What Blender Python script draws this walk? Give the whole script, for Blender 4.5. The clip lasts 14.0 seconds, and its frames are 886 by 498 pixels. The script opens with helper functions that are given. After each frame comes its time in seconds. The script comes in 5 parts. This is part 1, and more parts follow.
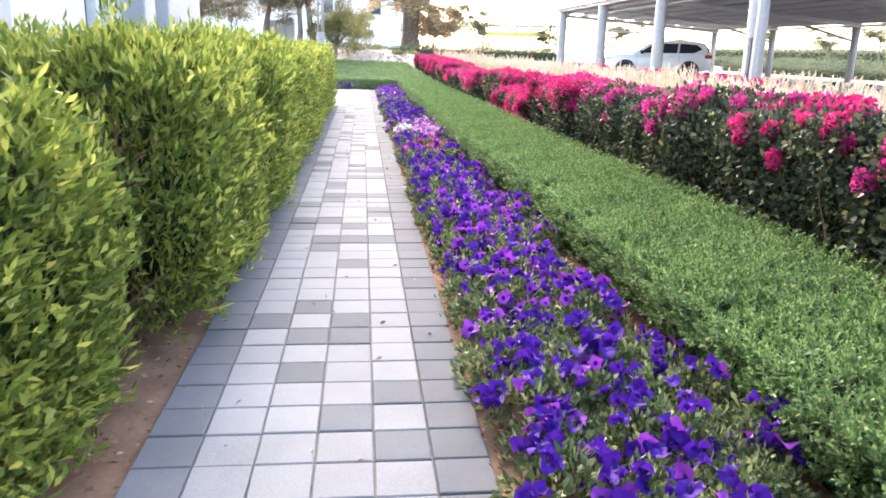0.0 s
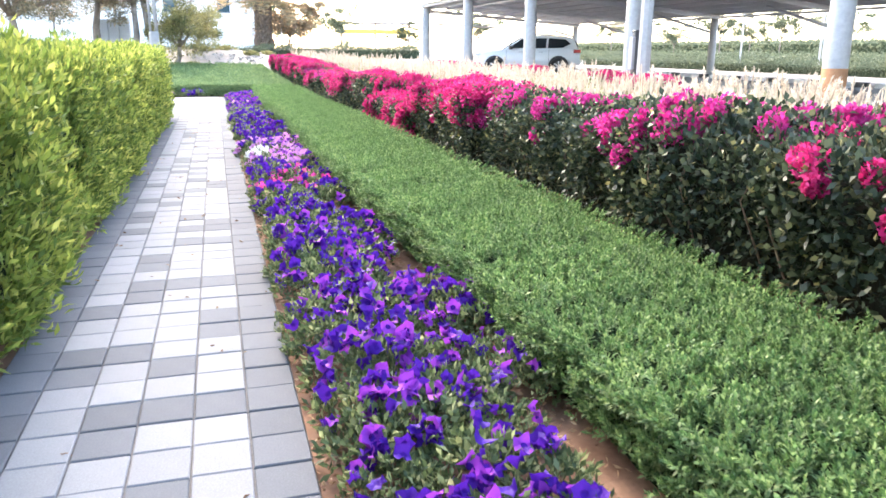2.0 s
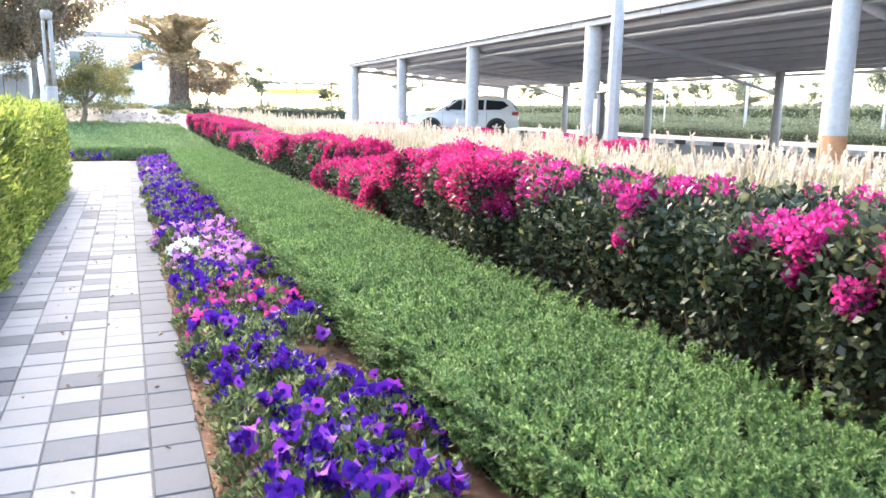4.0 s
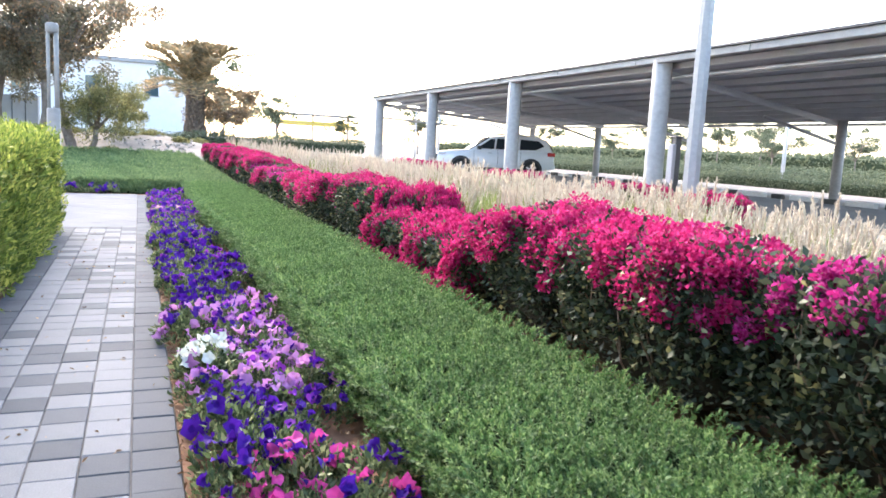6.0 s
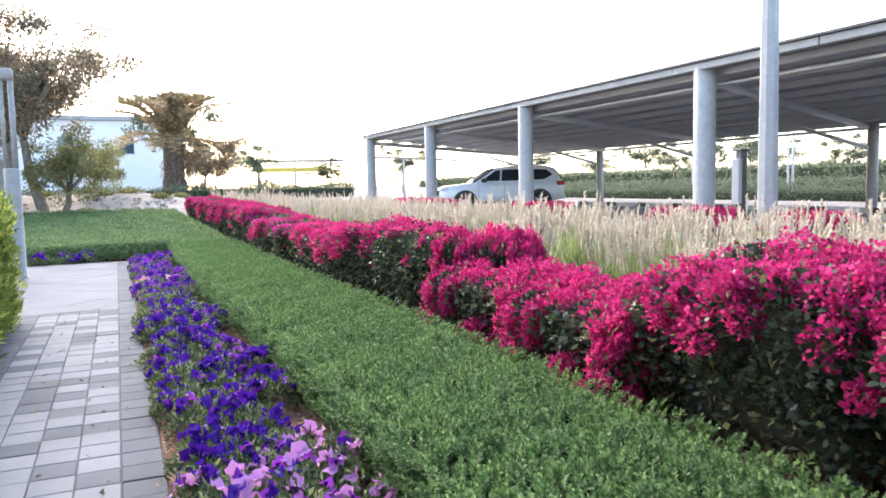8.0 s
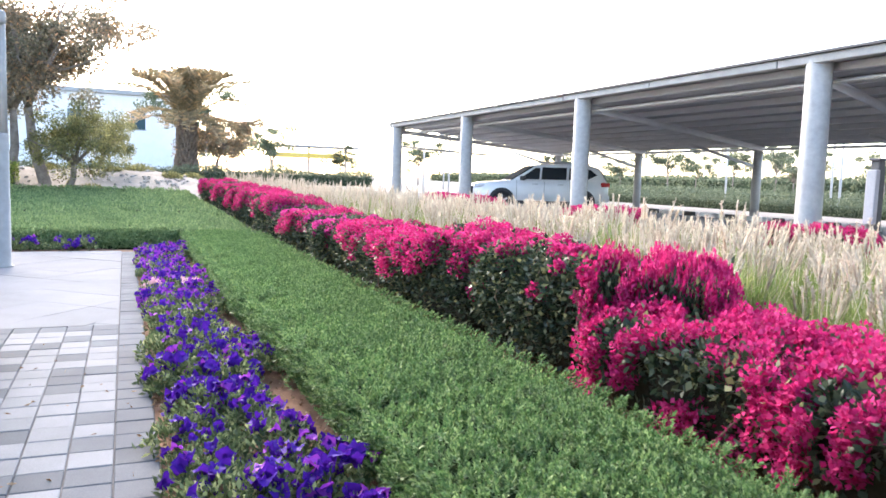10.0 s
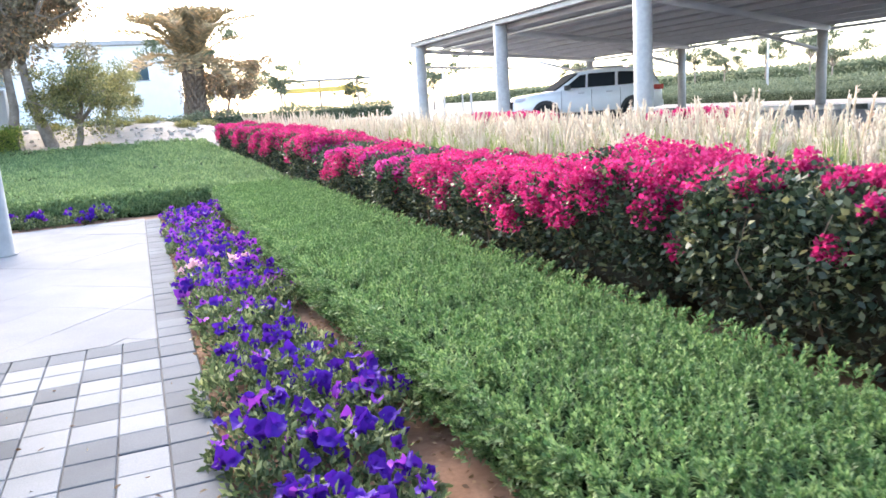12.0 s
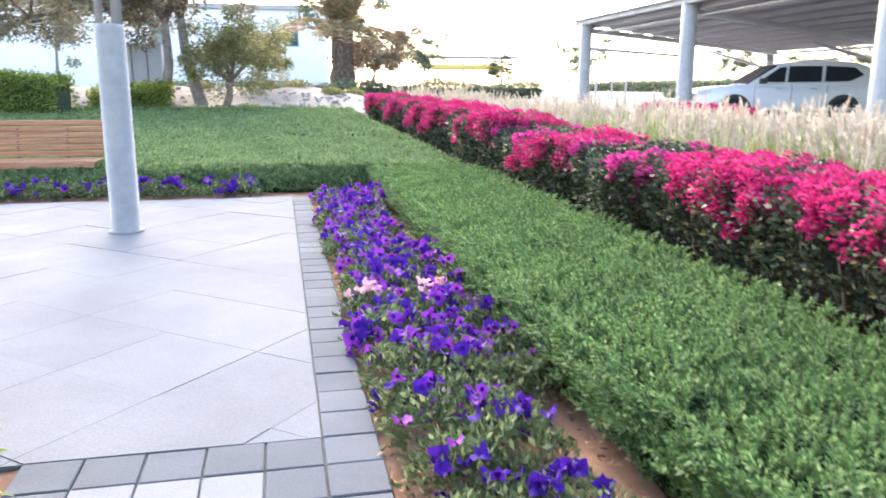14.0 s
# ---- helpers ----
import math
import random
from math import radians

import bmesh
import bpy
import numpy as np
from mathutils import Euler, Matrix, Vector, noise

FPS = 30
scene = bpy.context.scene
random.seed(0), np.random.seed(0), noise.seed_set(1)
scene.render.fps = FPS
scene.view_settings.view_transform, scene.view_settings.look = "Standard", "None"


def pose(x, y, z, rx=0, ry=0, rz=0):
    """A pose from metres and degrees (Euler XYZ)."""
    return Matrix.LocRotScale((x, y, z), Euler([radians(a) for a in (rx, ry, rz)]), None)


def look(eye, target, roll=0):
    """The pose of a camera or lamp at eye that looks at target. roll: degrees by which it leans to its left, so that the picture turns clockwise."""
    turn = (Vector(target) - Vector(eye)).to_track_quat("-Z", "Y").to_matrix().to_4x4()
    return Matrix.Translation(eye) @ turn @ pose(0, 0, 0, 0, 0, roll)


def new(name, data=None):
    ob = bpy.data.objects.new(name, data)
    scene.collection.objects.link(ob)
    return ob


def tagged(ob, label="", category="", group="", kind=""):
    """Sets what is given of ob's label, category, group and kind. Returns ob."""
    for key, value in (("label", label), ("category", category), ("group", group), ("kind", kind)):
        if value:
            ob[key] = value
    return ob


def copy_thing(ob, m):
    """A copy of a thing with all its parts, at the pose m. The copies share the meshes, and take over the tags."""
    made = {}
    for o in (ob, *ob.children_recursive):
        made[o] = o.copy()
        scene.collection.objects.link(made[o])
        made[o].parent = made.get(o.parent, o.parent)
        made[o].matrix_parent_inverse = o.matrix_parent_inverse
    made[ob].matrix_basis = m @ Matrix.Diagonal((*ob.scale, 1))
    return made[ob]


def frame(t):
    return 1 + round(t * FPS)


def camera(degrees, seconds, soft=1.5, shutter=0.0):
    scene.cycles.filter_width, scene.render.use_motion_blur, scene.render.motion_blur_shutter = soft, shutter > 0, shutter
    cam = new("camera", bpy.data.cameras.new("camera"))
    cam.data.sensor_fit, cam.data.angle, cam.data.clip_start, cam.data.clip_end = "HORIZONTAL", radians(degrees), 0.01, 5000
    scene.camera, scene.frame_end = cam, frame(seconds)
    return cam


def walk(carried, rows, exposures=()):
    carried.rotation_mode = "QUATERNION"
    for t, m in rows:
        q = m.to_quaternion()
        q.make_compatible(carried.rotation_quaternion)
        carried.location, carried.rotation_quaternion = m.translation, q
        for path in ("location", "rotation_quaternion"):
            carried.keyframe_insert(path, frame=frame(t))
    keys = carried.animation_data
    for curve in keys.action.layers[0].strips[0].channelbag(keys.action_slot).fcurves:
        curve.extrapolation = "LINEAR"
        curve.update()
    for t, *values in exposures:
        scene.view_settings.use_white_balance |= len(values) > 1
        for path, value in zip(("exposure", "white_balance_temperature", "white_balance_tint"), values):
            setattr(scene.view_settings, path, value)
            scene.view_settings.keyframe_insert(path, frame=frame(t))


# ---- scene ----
cam = camera(61.27, 14.0, soft=1.6, shutter=0.15)
PATH = [
    (0, (-0.422, 2.304, 1.311), (-0.209, 4.224, 0.795), 1.45),
    (0.5, (-0.394, 2.884, 1.312), (-0.031, 4.777, 0.780), 1.80),
    (1, (-0.344, 3.487, 1.303), (0.222, 5.312, 0.713), 3.32),
    (1.5, (-0.255, 4.114, 1.338), (0.238, 5.973, 0.788), 0.11),
    (2, (-0.224, 4.697, 1.318), (0.327, 6.549, 0.802), 0.34),
    (4.5, (-0.206, 7.615, 1.316), (0.580, 9.425, 0.991), 1.17),
    (5, (-0.173, 8.195, 1.320), (0.570, 10.029, 1.028), 3.34),
    (5.5, (-0.167, 8.789, 1.336), (0.635, 10.595, 1.025), 1.91),
    (6, (-0.158, 9.353, 1.347), (0.594, 11.186, 1.078), 2.92),
    (6.5, (-0.179, 9.902, 1.333), (0.615, 11.722, 1.089), 1.94),
    (7, (-0.157, 10.485, 1.332), (0.602, 12.311, 1.036), -2.41),
    (7.5, (-0.182, 11.090, 1.298), (0.633, 12.899, 1.050), -0.75),
    (8, (-0.143, 11.679, 1.313), (0.649, 13.507, 1.140), -1.28),
    (10.5, (-0.139, 14.536, 1.318), (0.643, 16.363, 1.097), 2.36),
    (11, (-0.158, 15.025, 1.325), (0.652, 16.828, 1.017), -1.04),
    (11.5, (-0.113, 15.445, 1.332), (0.477, 17.325, 0.989), -7.45),
    (12, (-0.150, 16.098, 1.280), (0.567, 17.924, 0.892), -3.96),
    (12.5, (-0.223, 16.725, 1.270), (0.545, 18.510, 0.797), -9.66),
    (13, (-0.215, 17.222, 1.277), (0.539, 19.034, 0.893), -2.09),
    (13.5, (-0.225, 17.754, 1.206), (0.363, 19.600, 0.707), -7.49),
    (14, (-0.294, 18.297, 1.205), (0.118, 20.208, 0.784), 0.19),
]
walk(cam, [(t, look(eye, target, roll)) for t, eye, target, roll in PATH], [(0, 3.08, 6900, 15), (0.5, 3.2, 6900, 16), (1, 3.22, 6800, 13), (2, 3.26, 6600, 12), (4.5, 3.13, 6550, 12), (5.5, 2.82, 6450, 12), (6.5, 2.62, 6350, 12), (8, 2.47, 6300, 12), (10.5, 2.72, 6400, 12), (11, 2.62, 6350, 12), (12.5, 2.98, 6400, 11), (13.5, 2.92, 6380, 12), (14, 2.8, 6400, 12)])

# hazy low-sun daylight
world = bpy.data.worlds.new("world")
scene.world = world
world.use_nodes = True
wn = world.node_tree.nodes
sky = wn.new("ShaderNodeTexSky")
sky.sky_type = "NISHITA"
sky.sun_disc = False
sky.sun_elevation = radians(32)
sky.sun_rotation = radians(-8)
sky.air_density, sky.dust_density, sky.ozone_density = 1.0, 2.0, 0.5
wn["Background"].inputs["Strength"].default_value = 0.15
world.node_tree.links.new(sky.outputs["Color"], wn["Background"].inputs["Color"])
sun_data = bpy.data.lights.new("sun", "SUN")
sun_data.energy, sun_data.angle, sun_data.color = 0.65, radians(20), (1.0, 0.90, 0.78)
sun = new("sun", sun_data)
sun.matrix_world = look((-2.2, 16.0, 10.0), (0, 0, 0))

# ---------------------------------------------------------------- materials


def node_mat(name, rough=0.8, spec=0.3, metal=0.0):
    m = bpy.data.materials.new(name)
    m.use_nodes = True
    nt = m.node_tree
    b = nt.nodes["Principled BSDF"]
    b.inputs["Roughness"].default_value = rough
    b.inputs["Metallic"].default_value = metal
    b.inputs["Specular IOR Level"].default_value = spec
    return m, nt, b


def ramp(nt, fac, stops):
    r = nt.nodes.new("ShaderNodeValToRGB")
    el = r.color_ramp.elements
    while len(el) < len(stops):
        el.new(0.5)
    for e, (p, c) in zip(el, stops):
        e.position, e.color = p, (*c, 1)
    nt.links.new(fac, r.inputs["Fac"])
    return r.outputs["Color"]


def noise_tex(nt, scale, detail=4.0, rough=0.6, coord="Object"):
    tc = nt.nodes.new("ShaderNodeTexCoord")
    n = nt.nodes.new("ShaderNodeTexNoise")
    n.inputs["Scale"].default_value = scale
    n.inputs["Detail"].default_value = detail
    n.inputs["Roughness"].default_value = rough
    nt.links.new(tc.outputs[coord], n.inputs["Vector"])
    return n.outputs["Fac"]


def mix(nt, a, b, fac, kind="MIX"):
    m = nt.nodes.new("ShaderNodeMix")
    m.data_type, m.blend_type = "RGBA", kind
    for sock, val in ((m.inputs["Factor"], fac), (m.inputs["A"], a), (m.inputs["B"], b)):
        if isinstance(val, (int, float)):
            sock.default_value = val
        elif isinstance(val, tuple):
            sock.default_value = (*val, 1)
        else:
            nt.links.new(val, sock)
    return m.outputs["Result"]


def bump(nt, b, height, strength=0.3, dist=0.01):
    n = nt.nodes.new("ShaderNodeBump")
    n.inputs["Strength"].default_value = strength
    n.inputs["Distance"].default_value = dist
    nt.links.new(height, n.inputs["Height"])
    nt.links.new(n.outputs["Normal"], b.inputs["Normal"])


def leaf_mat(name, stops, rough=0.5, trans=0.35, spec=0.3, patch=0.0, patch_color=(0.2, 0.15, 0.08)):
    """Leaves: colour from leaf to leaf and in larger drifts, light shining through."""
    m, nt, b = node_mat(name, rough, spec)
    geo = nt.nodes.new("ShaderNodeNewGeometry")
    col = ramp(nt, geo.outputs["Random Per Island"], stops)
    drift = noise_tex(nt, 1.7, 3)
    shade = ramp(nt, drift, [(0.3, (0.72, 0.75, 0.7)), (0.7, (1.15, 1.12, 1.0))])
    col = mix(nt, col, shade, 1.0, "MULTIPLY")
    if patch:
        spot = ramp(nt, noise_tex(nt, 2.3, 2), [(0.62 - patch, (0, 0, 0)), (0.72 - patch, (1, 1, 1))])
        col = mix(nt, col, patch_color, spot)
    nt.links.new(col, b.inputs["Base Color"])
    tr = nt.nodes.new("ShaderNodeBsdfTranslucent")
    nt.links.new(col, tr.inputs["Color"])
    ms = nt.nodes.new("ShaderNodeMixShader")
    ms.inputs["Fac"].default_value = trans
    nt.links.new(b.outputs["BSDF"], ms.inputs[1])
    nt.links.new(tr.outputs["BSDF"], ms.inputs[2])
    nt.links.new(ms.outputs["Shader"], nt.nodes["Material Output"].inputs["Surface"])
    return m


def plain_mat(name, lo, hi, scale=3.0, rough=0.6, spec=0.3, metal=0.0, grain=60.0, bump_s=0.15, obj_var=0.0):
    """A surface with drifts of tone, fine grain and a little relief."""
    m, nt, b = node_mat(name, rough, spec, metal)
    big = noise_tex(nt, scale, 5)
    col = ramp(nt, big, [(0.3, lo), (0.7, hi)])
    fine = noise_tex(nt, grain, 3)
    col = mix(nt, col, ramp(nt, fine, [(0.3, (0.86, 0.86, 0.86)), (0.7, (1.08, 1.08, 1.08))]), 1.0, "MULTIPLY")
    if obj_var:
        oi = nt.nodes.new("ShaderNodeObjectInfo")
        geo = nt.nodes.new("ShaderNodeNewGeometry")
        add = nt.nodes.new("ShaderNodeMath")
        add.operation = "ADD"
        nt.links.new(oi.outputs["Random"], add.inputs[0])
        nt.links.new(geo.outputs["Random Per Island"], add.inputs[1])
        fr = nt.nodes.new("ShaderNodeMath")
        fr.operation = "FRACT"
        nt.links.new(add.outputs[0], fr.inputs[0])
        v = ramp(nt, fr.outputs[0], [(0.0, (1 - obj_var,) * 3), (1.0, (1 + obj_var,) * 3)])
        col = mix(nt, col, v, 1.0, "MULTIPLY")
    nt.links.new(col, b.inputs["Base Color"])
    if bump_s:
        bump(nt, b, fine, bump_s, 0.004)
    return m


M = {}
M["paver_light"] = plain_mat("paver_light", (0.215, 0.215, 0.22), (0.265, 0.265, 0.27), 2.0, 0.9, 0.12, grain=140, bump_s=0.25, obj_var=0.07)
M["paver_dark"] = plain_mat("paver_dark", (0.112, 0.116, 0.124), (0.15, 0.155, 0.162), 2.0, 0.9, 0.12, grain=140, bump_s=0.25, obj_var=0.10)
M["slab"] = plain_mat("slab", (0.165, 0.165, 0.17), (0.212, 0.212, 0.217), 1.3, 0.88, 0.12, grain=90, bump_s=0.15, obj_var=0.04)
M["bedding"] = plain_mat("bedding", (0.13, 0.12, 0.11), (0.2, 0.19, 0.18), 5, 0.95, 0.1)
M["soil"] = plain_mat("soil", (0.15, 0.083, 0.053), (0.28, 0.17, 0.112), 4.0, 0.95, 0.1, grain=45, bump_s=0.8)
M["sand"] = plain_mat("sand", (0.26, 0.225, 0.19), (0.355, 0.315, 0.275), 0.6, 0.95, 0.1, grain=25, bump_s=0.6)
M["gravel"] = plain_mat("gravel", (0.28, 0.24, 0.20), (0.42, 0.365, 0.31), 1.6, 0.95, 0.1, grain=14, bump_s=1.0)
M["stone"] = plain_mat("stone", (0.33, 0.295, 0.255), (0.46, 0.415, 0.36), 6, 0.9, 0.2, grain=30, bump_s=0.4, obj_var=0.18)
M["asphalt"] = plain_mat("asphalt", (0.20, 0.20, 0.21), (0.26, 0.26, 0.27), 0.5, 0.9, 0.2, grain=80, bump_s=0.3)
M["litter"] = leaf_mat("litter", [(0, (0.16, 0.08, 0.04)), (0.5, (0.32, 0.19, 0.11)), (1, (0.5, 0.36, 0.24))], 0.8, 0.1)
M["hedge_leaf"] = leaf_mat("hedge_leaf", [(0, (0.085, 0.135, 0.030)), (0.4, (0.19, 0.26, 0.055)), (0.8, (0.35, 0.40, 0.095)), (1, (0.55, 0.54, 0.15))], 0.45, 0.5, 0.3)
M["ground_leaf"] = leaf_mat("ground_leaf", [(0, (0.048, 0.112, 0.036)), (0.5, (0.125, 0.225, 0.082)), (1, (0.29, 0.40, 0.175))], 0.5, 0.4)
# near-black green for solid cores: shade between leaves put into the colour
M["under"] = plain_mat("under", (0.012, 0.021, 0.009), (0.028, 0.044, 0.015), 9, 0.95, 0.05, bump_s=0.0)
M["acacia_leaf"] = leaf_mat("acacia_leaf", [(0, (0.14, 0.135, 0.105)), (0.5, (0.235, 0.215, 0.165)), (0.9, (0.36, 0.32, 0.24)), (1, (0.52, 0.34, 0.22))], 0.5, 0.5)
M["palm_bark"] = plain_mat("palm_bark", (0.12, 0.092, 0.072), (0.25, 0.19, 0.145), 5, 0.95, 0.15, grain=18, bump_s=0.9)
M["lamp_grey"] = plain_mat("lamp_grey", (0.25, 0.243, 0.228), (0.30, 0.292, 0.275), 1.2, 0.55, 0.3, grain=9, bump_s=0.02)
# far hedge cores: a green darkened below the leaves' to paint inner shade
M["far_core_shade"] = plain_mat("far_core_shade", (0.045, 0.06, 0.035), (0.075, 0.095, 0.055), 4, 0.95, 0.05, bump_s=0.0)
# brownish near-black of the bougainvillea cores, inner shade painted as colour
M["core_shade_red"] = plain_mat("core_shade_red", (0.022, 0.022, 0.015), (0.048, 0.042, 0.028), 9, 0.95, 0.05, bump_s=0.0)
M["lawn_leaf"] = leaf_mat("lawn_leaf", [(0, (0.10, 0.17, 0.072)), (0.5, (0.165, 0.245, 0.11)), (1, (0.28, 0.365, 0.18))], 0.55, 0.45)
M["petunia_leaf"] = leaf_mat("petunia_leaf", [(0, (0.050, 0.080, 0.038)), (0.55, (0.12, 0.165, 0.075)), (0.85, (0.25, 0.30, 0.15)), (1, (0.45, 0.47, 0.25))], 0.6, 0.35)
M["violet"] = leaf_mat("violet", [(0, (0.036, 0.008, 0.21)), (0.6, (0.070, 0.014, 0.32)), (1, (0.15, 0.034, 0.44))], 0.6, 0.35, 0.15)
M["purple"] = leaf_mat("purple", [(0, (0.17, 0.018, 0.38)), (1, (0.36, 0.07, 0.58))], 0.6, 0.3, 0.15)
M["magenta"] = leaf_mat("magenta", [(0, (0.55, 0.03, 0.28)), (1, (0.7, 0.10, 0.42))], 0.6, 0.3, 0.15)
M["lilac"] = leaf_mat("lilac", [(0, (0.50, 0.15, 0.55)), (1, (0.68, 0.36, 0.72))], 0.6, 0.3, 0.15)
M["rosy"] = leaf_mat("rosy", [(0, (0.72, 0.35, 0.50)), (1, (0.80, 0.50, 0.60))], 0.6, 0.3, 0.15)
M["white_petal"] = leaf_mat("white_petal", [(0, (0.75, 0.78, 0.76)), (1, (0.82, 0.84, 0.82))], 0.6, 0.25, 0.15)
M["throat"] = plain_mat("throat", (0.035, 0.006, 0.16), (0.06, 0.012, 0.24), 10, 0.7, 0.1, bump_s=0)
M["boug_leaf"] = leaf_mat("boug_leaf", [(0, (0.018, 0.031, 0.019)), (0.5, (0.050, 0.072, 0.044)), (0.88, (0.13, 0.15, 0.09)), (1, (0.34, 0.31, 0.14))], 0.45, 0.3, 0.3)
M["bract"] = leaf_mat("bract", [(0, (0.42, 0.016, 0.115)), (0.5, (0.55, 0.028, 0.18)), (1, (0.68, 0.08, 0.29))], 0.6, 0.5, 0.1)
M["bract_pink"] = leaf_mat("bract_pink", [(0, (0.42, 0.018, 0.17)), (0.5, (0.54, 0.036, 0.27)), (1, (0.66, 0.10, 0.39))], 0.6, 0.5, 0.1)
M["twig"] = plain_mat("twig", (0.14, 0.09, 0.06), (0.30, 0.22, 0.16), 8, 0.9, 0.15, grain=70, bump_s=0.5)
M["bark"] = plain_mat("bark", (0.17, 0.14, 0.12), (0.32, 0.27, 0.23), 5, 0.95, 0.15, grain=18, bump_s=0.9)
M["dead_twig"] = plain_mat("dead_twig", (0.10, 0.05, 0.035), (0.2, 0.11, 0.075), 8, 0.9, 0.15)
M["grass_blade"] = leaf_mat("grass_blade", [(0, (0.15, 0.23, 0.06)), (0.55, (0.27, 0.34, 0.11)), (1, (0.48, 0.48, 0.24))], 0.6, 0.45)
M["plume"] = leaf_mat("plume", [(0, (0.58, 0.47, 0.40)), (0.5, (0.74, 0.63, 0.55)), (1, (0.84, 0.77, 0.69))], 0.85, 0.5, 0.1)
M["tree_leaf"] = leaf_mat("tree_leaf", [(0, (0.16, 0.13, 0.10)), (0.5, (0.27, 0.215, 0.155)), (0.8, (0.38, 0.28, 0.19)), (1, (0.60, 0.33, 0.19))], 0.5, 0.5)
M["bush_leaf"] = leaf_mat("bush_leaf", [(0, (0.14, 0.15, 0.075)), (0.5, (0.24, 0.235, 0.11)), (1, (0.43, 0.37, 0.16))], 0.5, 0.5)
# greens lightened and greyed, some distance haze mixed into the leaf colour
M["far_leaf"] = leaf_mat("far_leaf", [(0, (0.115, 0.14, 0.095)), (1, (0.20, 0.225, 0.15))], 0.6, 0.4)
M["palm_leaf"] = leaf_mat("palm_leaf", [(0, (0.20, 0.17, 0.11)), (0.6, (0.31, 0.25, 0.155)), (1, (0.55, 0.35, 0.20))], 0.5, 0.45)
M["painted_steel"] = plain_mat("painted_steel", (0.37, 0.365, 0.355), (0.42, 0.415, 0.405), 1.2, 0.5, 0.35, grain=9, bump_s=0.02)
M["canopy_steel"] = plain_mat("canopy_steel", (0.46, 0.465, 0.485), (0.54, 0.545, 0.565), 1.5, 0.5, 0.4, bump_s=0.1)
M["canopy_sheet"] = plain_mat("canopy_sheet", (0.31, 0.31, 0.325), (0.40, 0.40, 0.415), 1.0, 0.6, 0.3, grain=25, bump_s=0.2)
M["fascia"] = plain_mat("fascia", (0.30, 0.295, 0.29), (0.42, 0.415, 0.405), 2.5, 0.6, 0.3, bump_s=0.1)
M["rust"] = plain_mat("rust", (0.34, 0.15, 0.07), (0.46, 0.24, 0.12), 7, 0.85, 0.2, bump_s=0.4)
M["white_paint"] = plain_mat("white_paint", (0.72, 0.72, 0.71), (0.80, 0.80, 0.79), 1.0, 0.6, 0.3, bump_s=0.06)
M["grey_wall"] = plain_mat("grey_wall", (0.34, 0.35, 0.37), (0.42, 0.43, 0.45), 1.0, 0.6, 0.3, bump_s=0.1)
M["wall_white"] = plain_mat("wall_white", (0.66, 0.64, 0.64), (0.76, 0.74, 0.74), 0.8, 0.7, 0.25, bump_s=0.1)
M["dark_metal"] = plain_mat("dark_metal", (0.05, 0.05, 0.055), (0.09, 0.09, 0.095), 4, 0.5, 0.4, bump_s=0.05)
M["kerb_white"] = plain_mat("kerb_white", (0.62, 0.61, 0.58), (0.74, 0.73, 0.70), 3, 0.8, 0.2)
M["kerb_black"] = plain_mat("kerb_black", (0.05, 0.05, 0.05), (0.09, 0.09, 0.085), 3, 0.8, 0.2)
M["yellow"] = plain_mat("yellow", (0.66, 0.46, 0.10), (0.74, 0.53, 0.14), 2, 0.6, 0.3)
M["rubber"] = plain_mat("rubber", (0.018, 0.018, 0.018), (0.03, 0.03, 0.03), 8, 0.85, 0.2)
M["alloy"] = plain_mat("alloy", (0.5, 0.5, 0.51), (0.6, 0.6, 0.61), 4, 0.35, 0.5, metal=0.8, bump_s=0)
M["trim"] = plain_mat("trim", (0.03, 0.03, 0.032), (0.05, 0.05, 0.052), 5, 0.55, 0.35, bump_s=0.05)
M["red_lens"] = plain_mat("red_lens", (0.35, 0.02, 0.02), (0.45, 0.03, 0.03), 5, 0.2, 0.5, bump_s=0)
M["clear_lens"] = plain_mat("clear_lens", (0.6, 0.62, 0.65), (0.75, 0.77, 0.8), 5, 0.12, 0.6, bump_s=0)

m_, nt_, b_ = node_mat("car_paint", 0.28, 0.5)
b_.inputs["Base Color"].default_value = (0.62, 0.63, 0.64, 1)
b_.inputs["Coat Weight"].default_value = 0.6
b_.inputs["Coat Roughness"].default_value = 0.08
nt_.links.new(ramp(nt_, noise_tex(nt_, 2.5), [(0.3, (0.74, 0.75, 0.76)), (0.7, (0.80, 0.81, 0.82))]), b_.inputs["Base Color"])
M["car_paint"] = m_
m_, nt_, b_ = node_mat("car_glass", 0.05, 0.6)
b_.inputs["Base Color"].default_value = (0.02, 0.024, 0.028, 1)
M["car_glass"] = m_
m_, nt_, b_ = node_mat("window_glass", 0.04, 0.7)
b_.inputs["Base Color"].default_value = (0.035, 0.07, 0.09, 1)
M["window_glass"] = m_
m_, nt_, b_ = node_mat("teak", 0.5, 0.35)
tc_ = nt_.nodes.new("ShaderNodeTexCoord")
mp_ = nt_.nodes.new("ShaderNodeMapping")
mp_.inputs["Scale"].default_value = (1.5, 30, 30)
nt_.links.new(tc_.outputs["Object"], mp_.inputs["Vector"])
ns_ = nt_.nodes.new("ShaderNodeTexNoise")
ns_.inputs["Scale"].default_value = 2.0
nt_.links.new(mp_.outputs["Vector"], ns_.inputs["Vector"])
nt_.links.new(ramp(nt_, ns_.outputs["Fac"], [(0.3, (0.27, 0.115, 0.055)), (0.7, (0.44, 0.22, 0.115))]), b_.inputs["Base Color"])
bump(nt_, b_, ns_.outputs["Fac"], 0.2, 0.003)
M["teak"] = m_

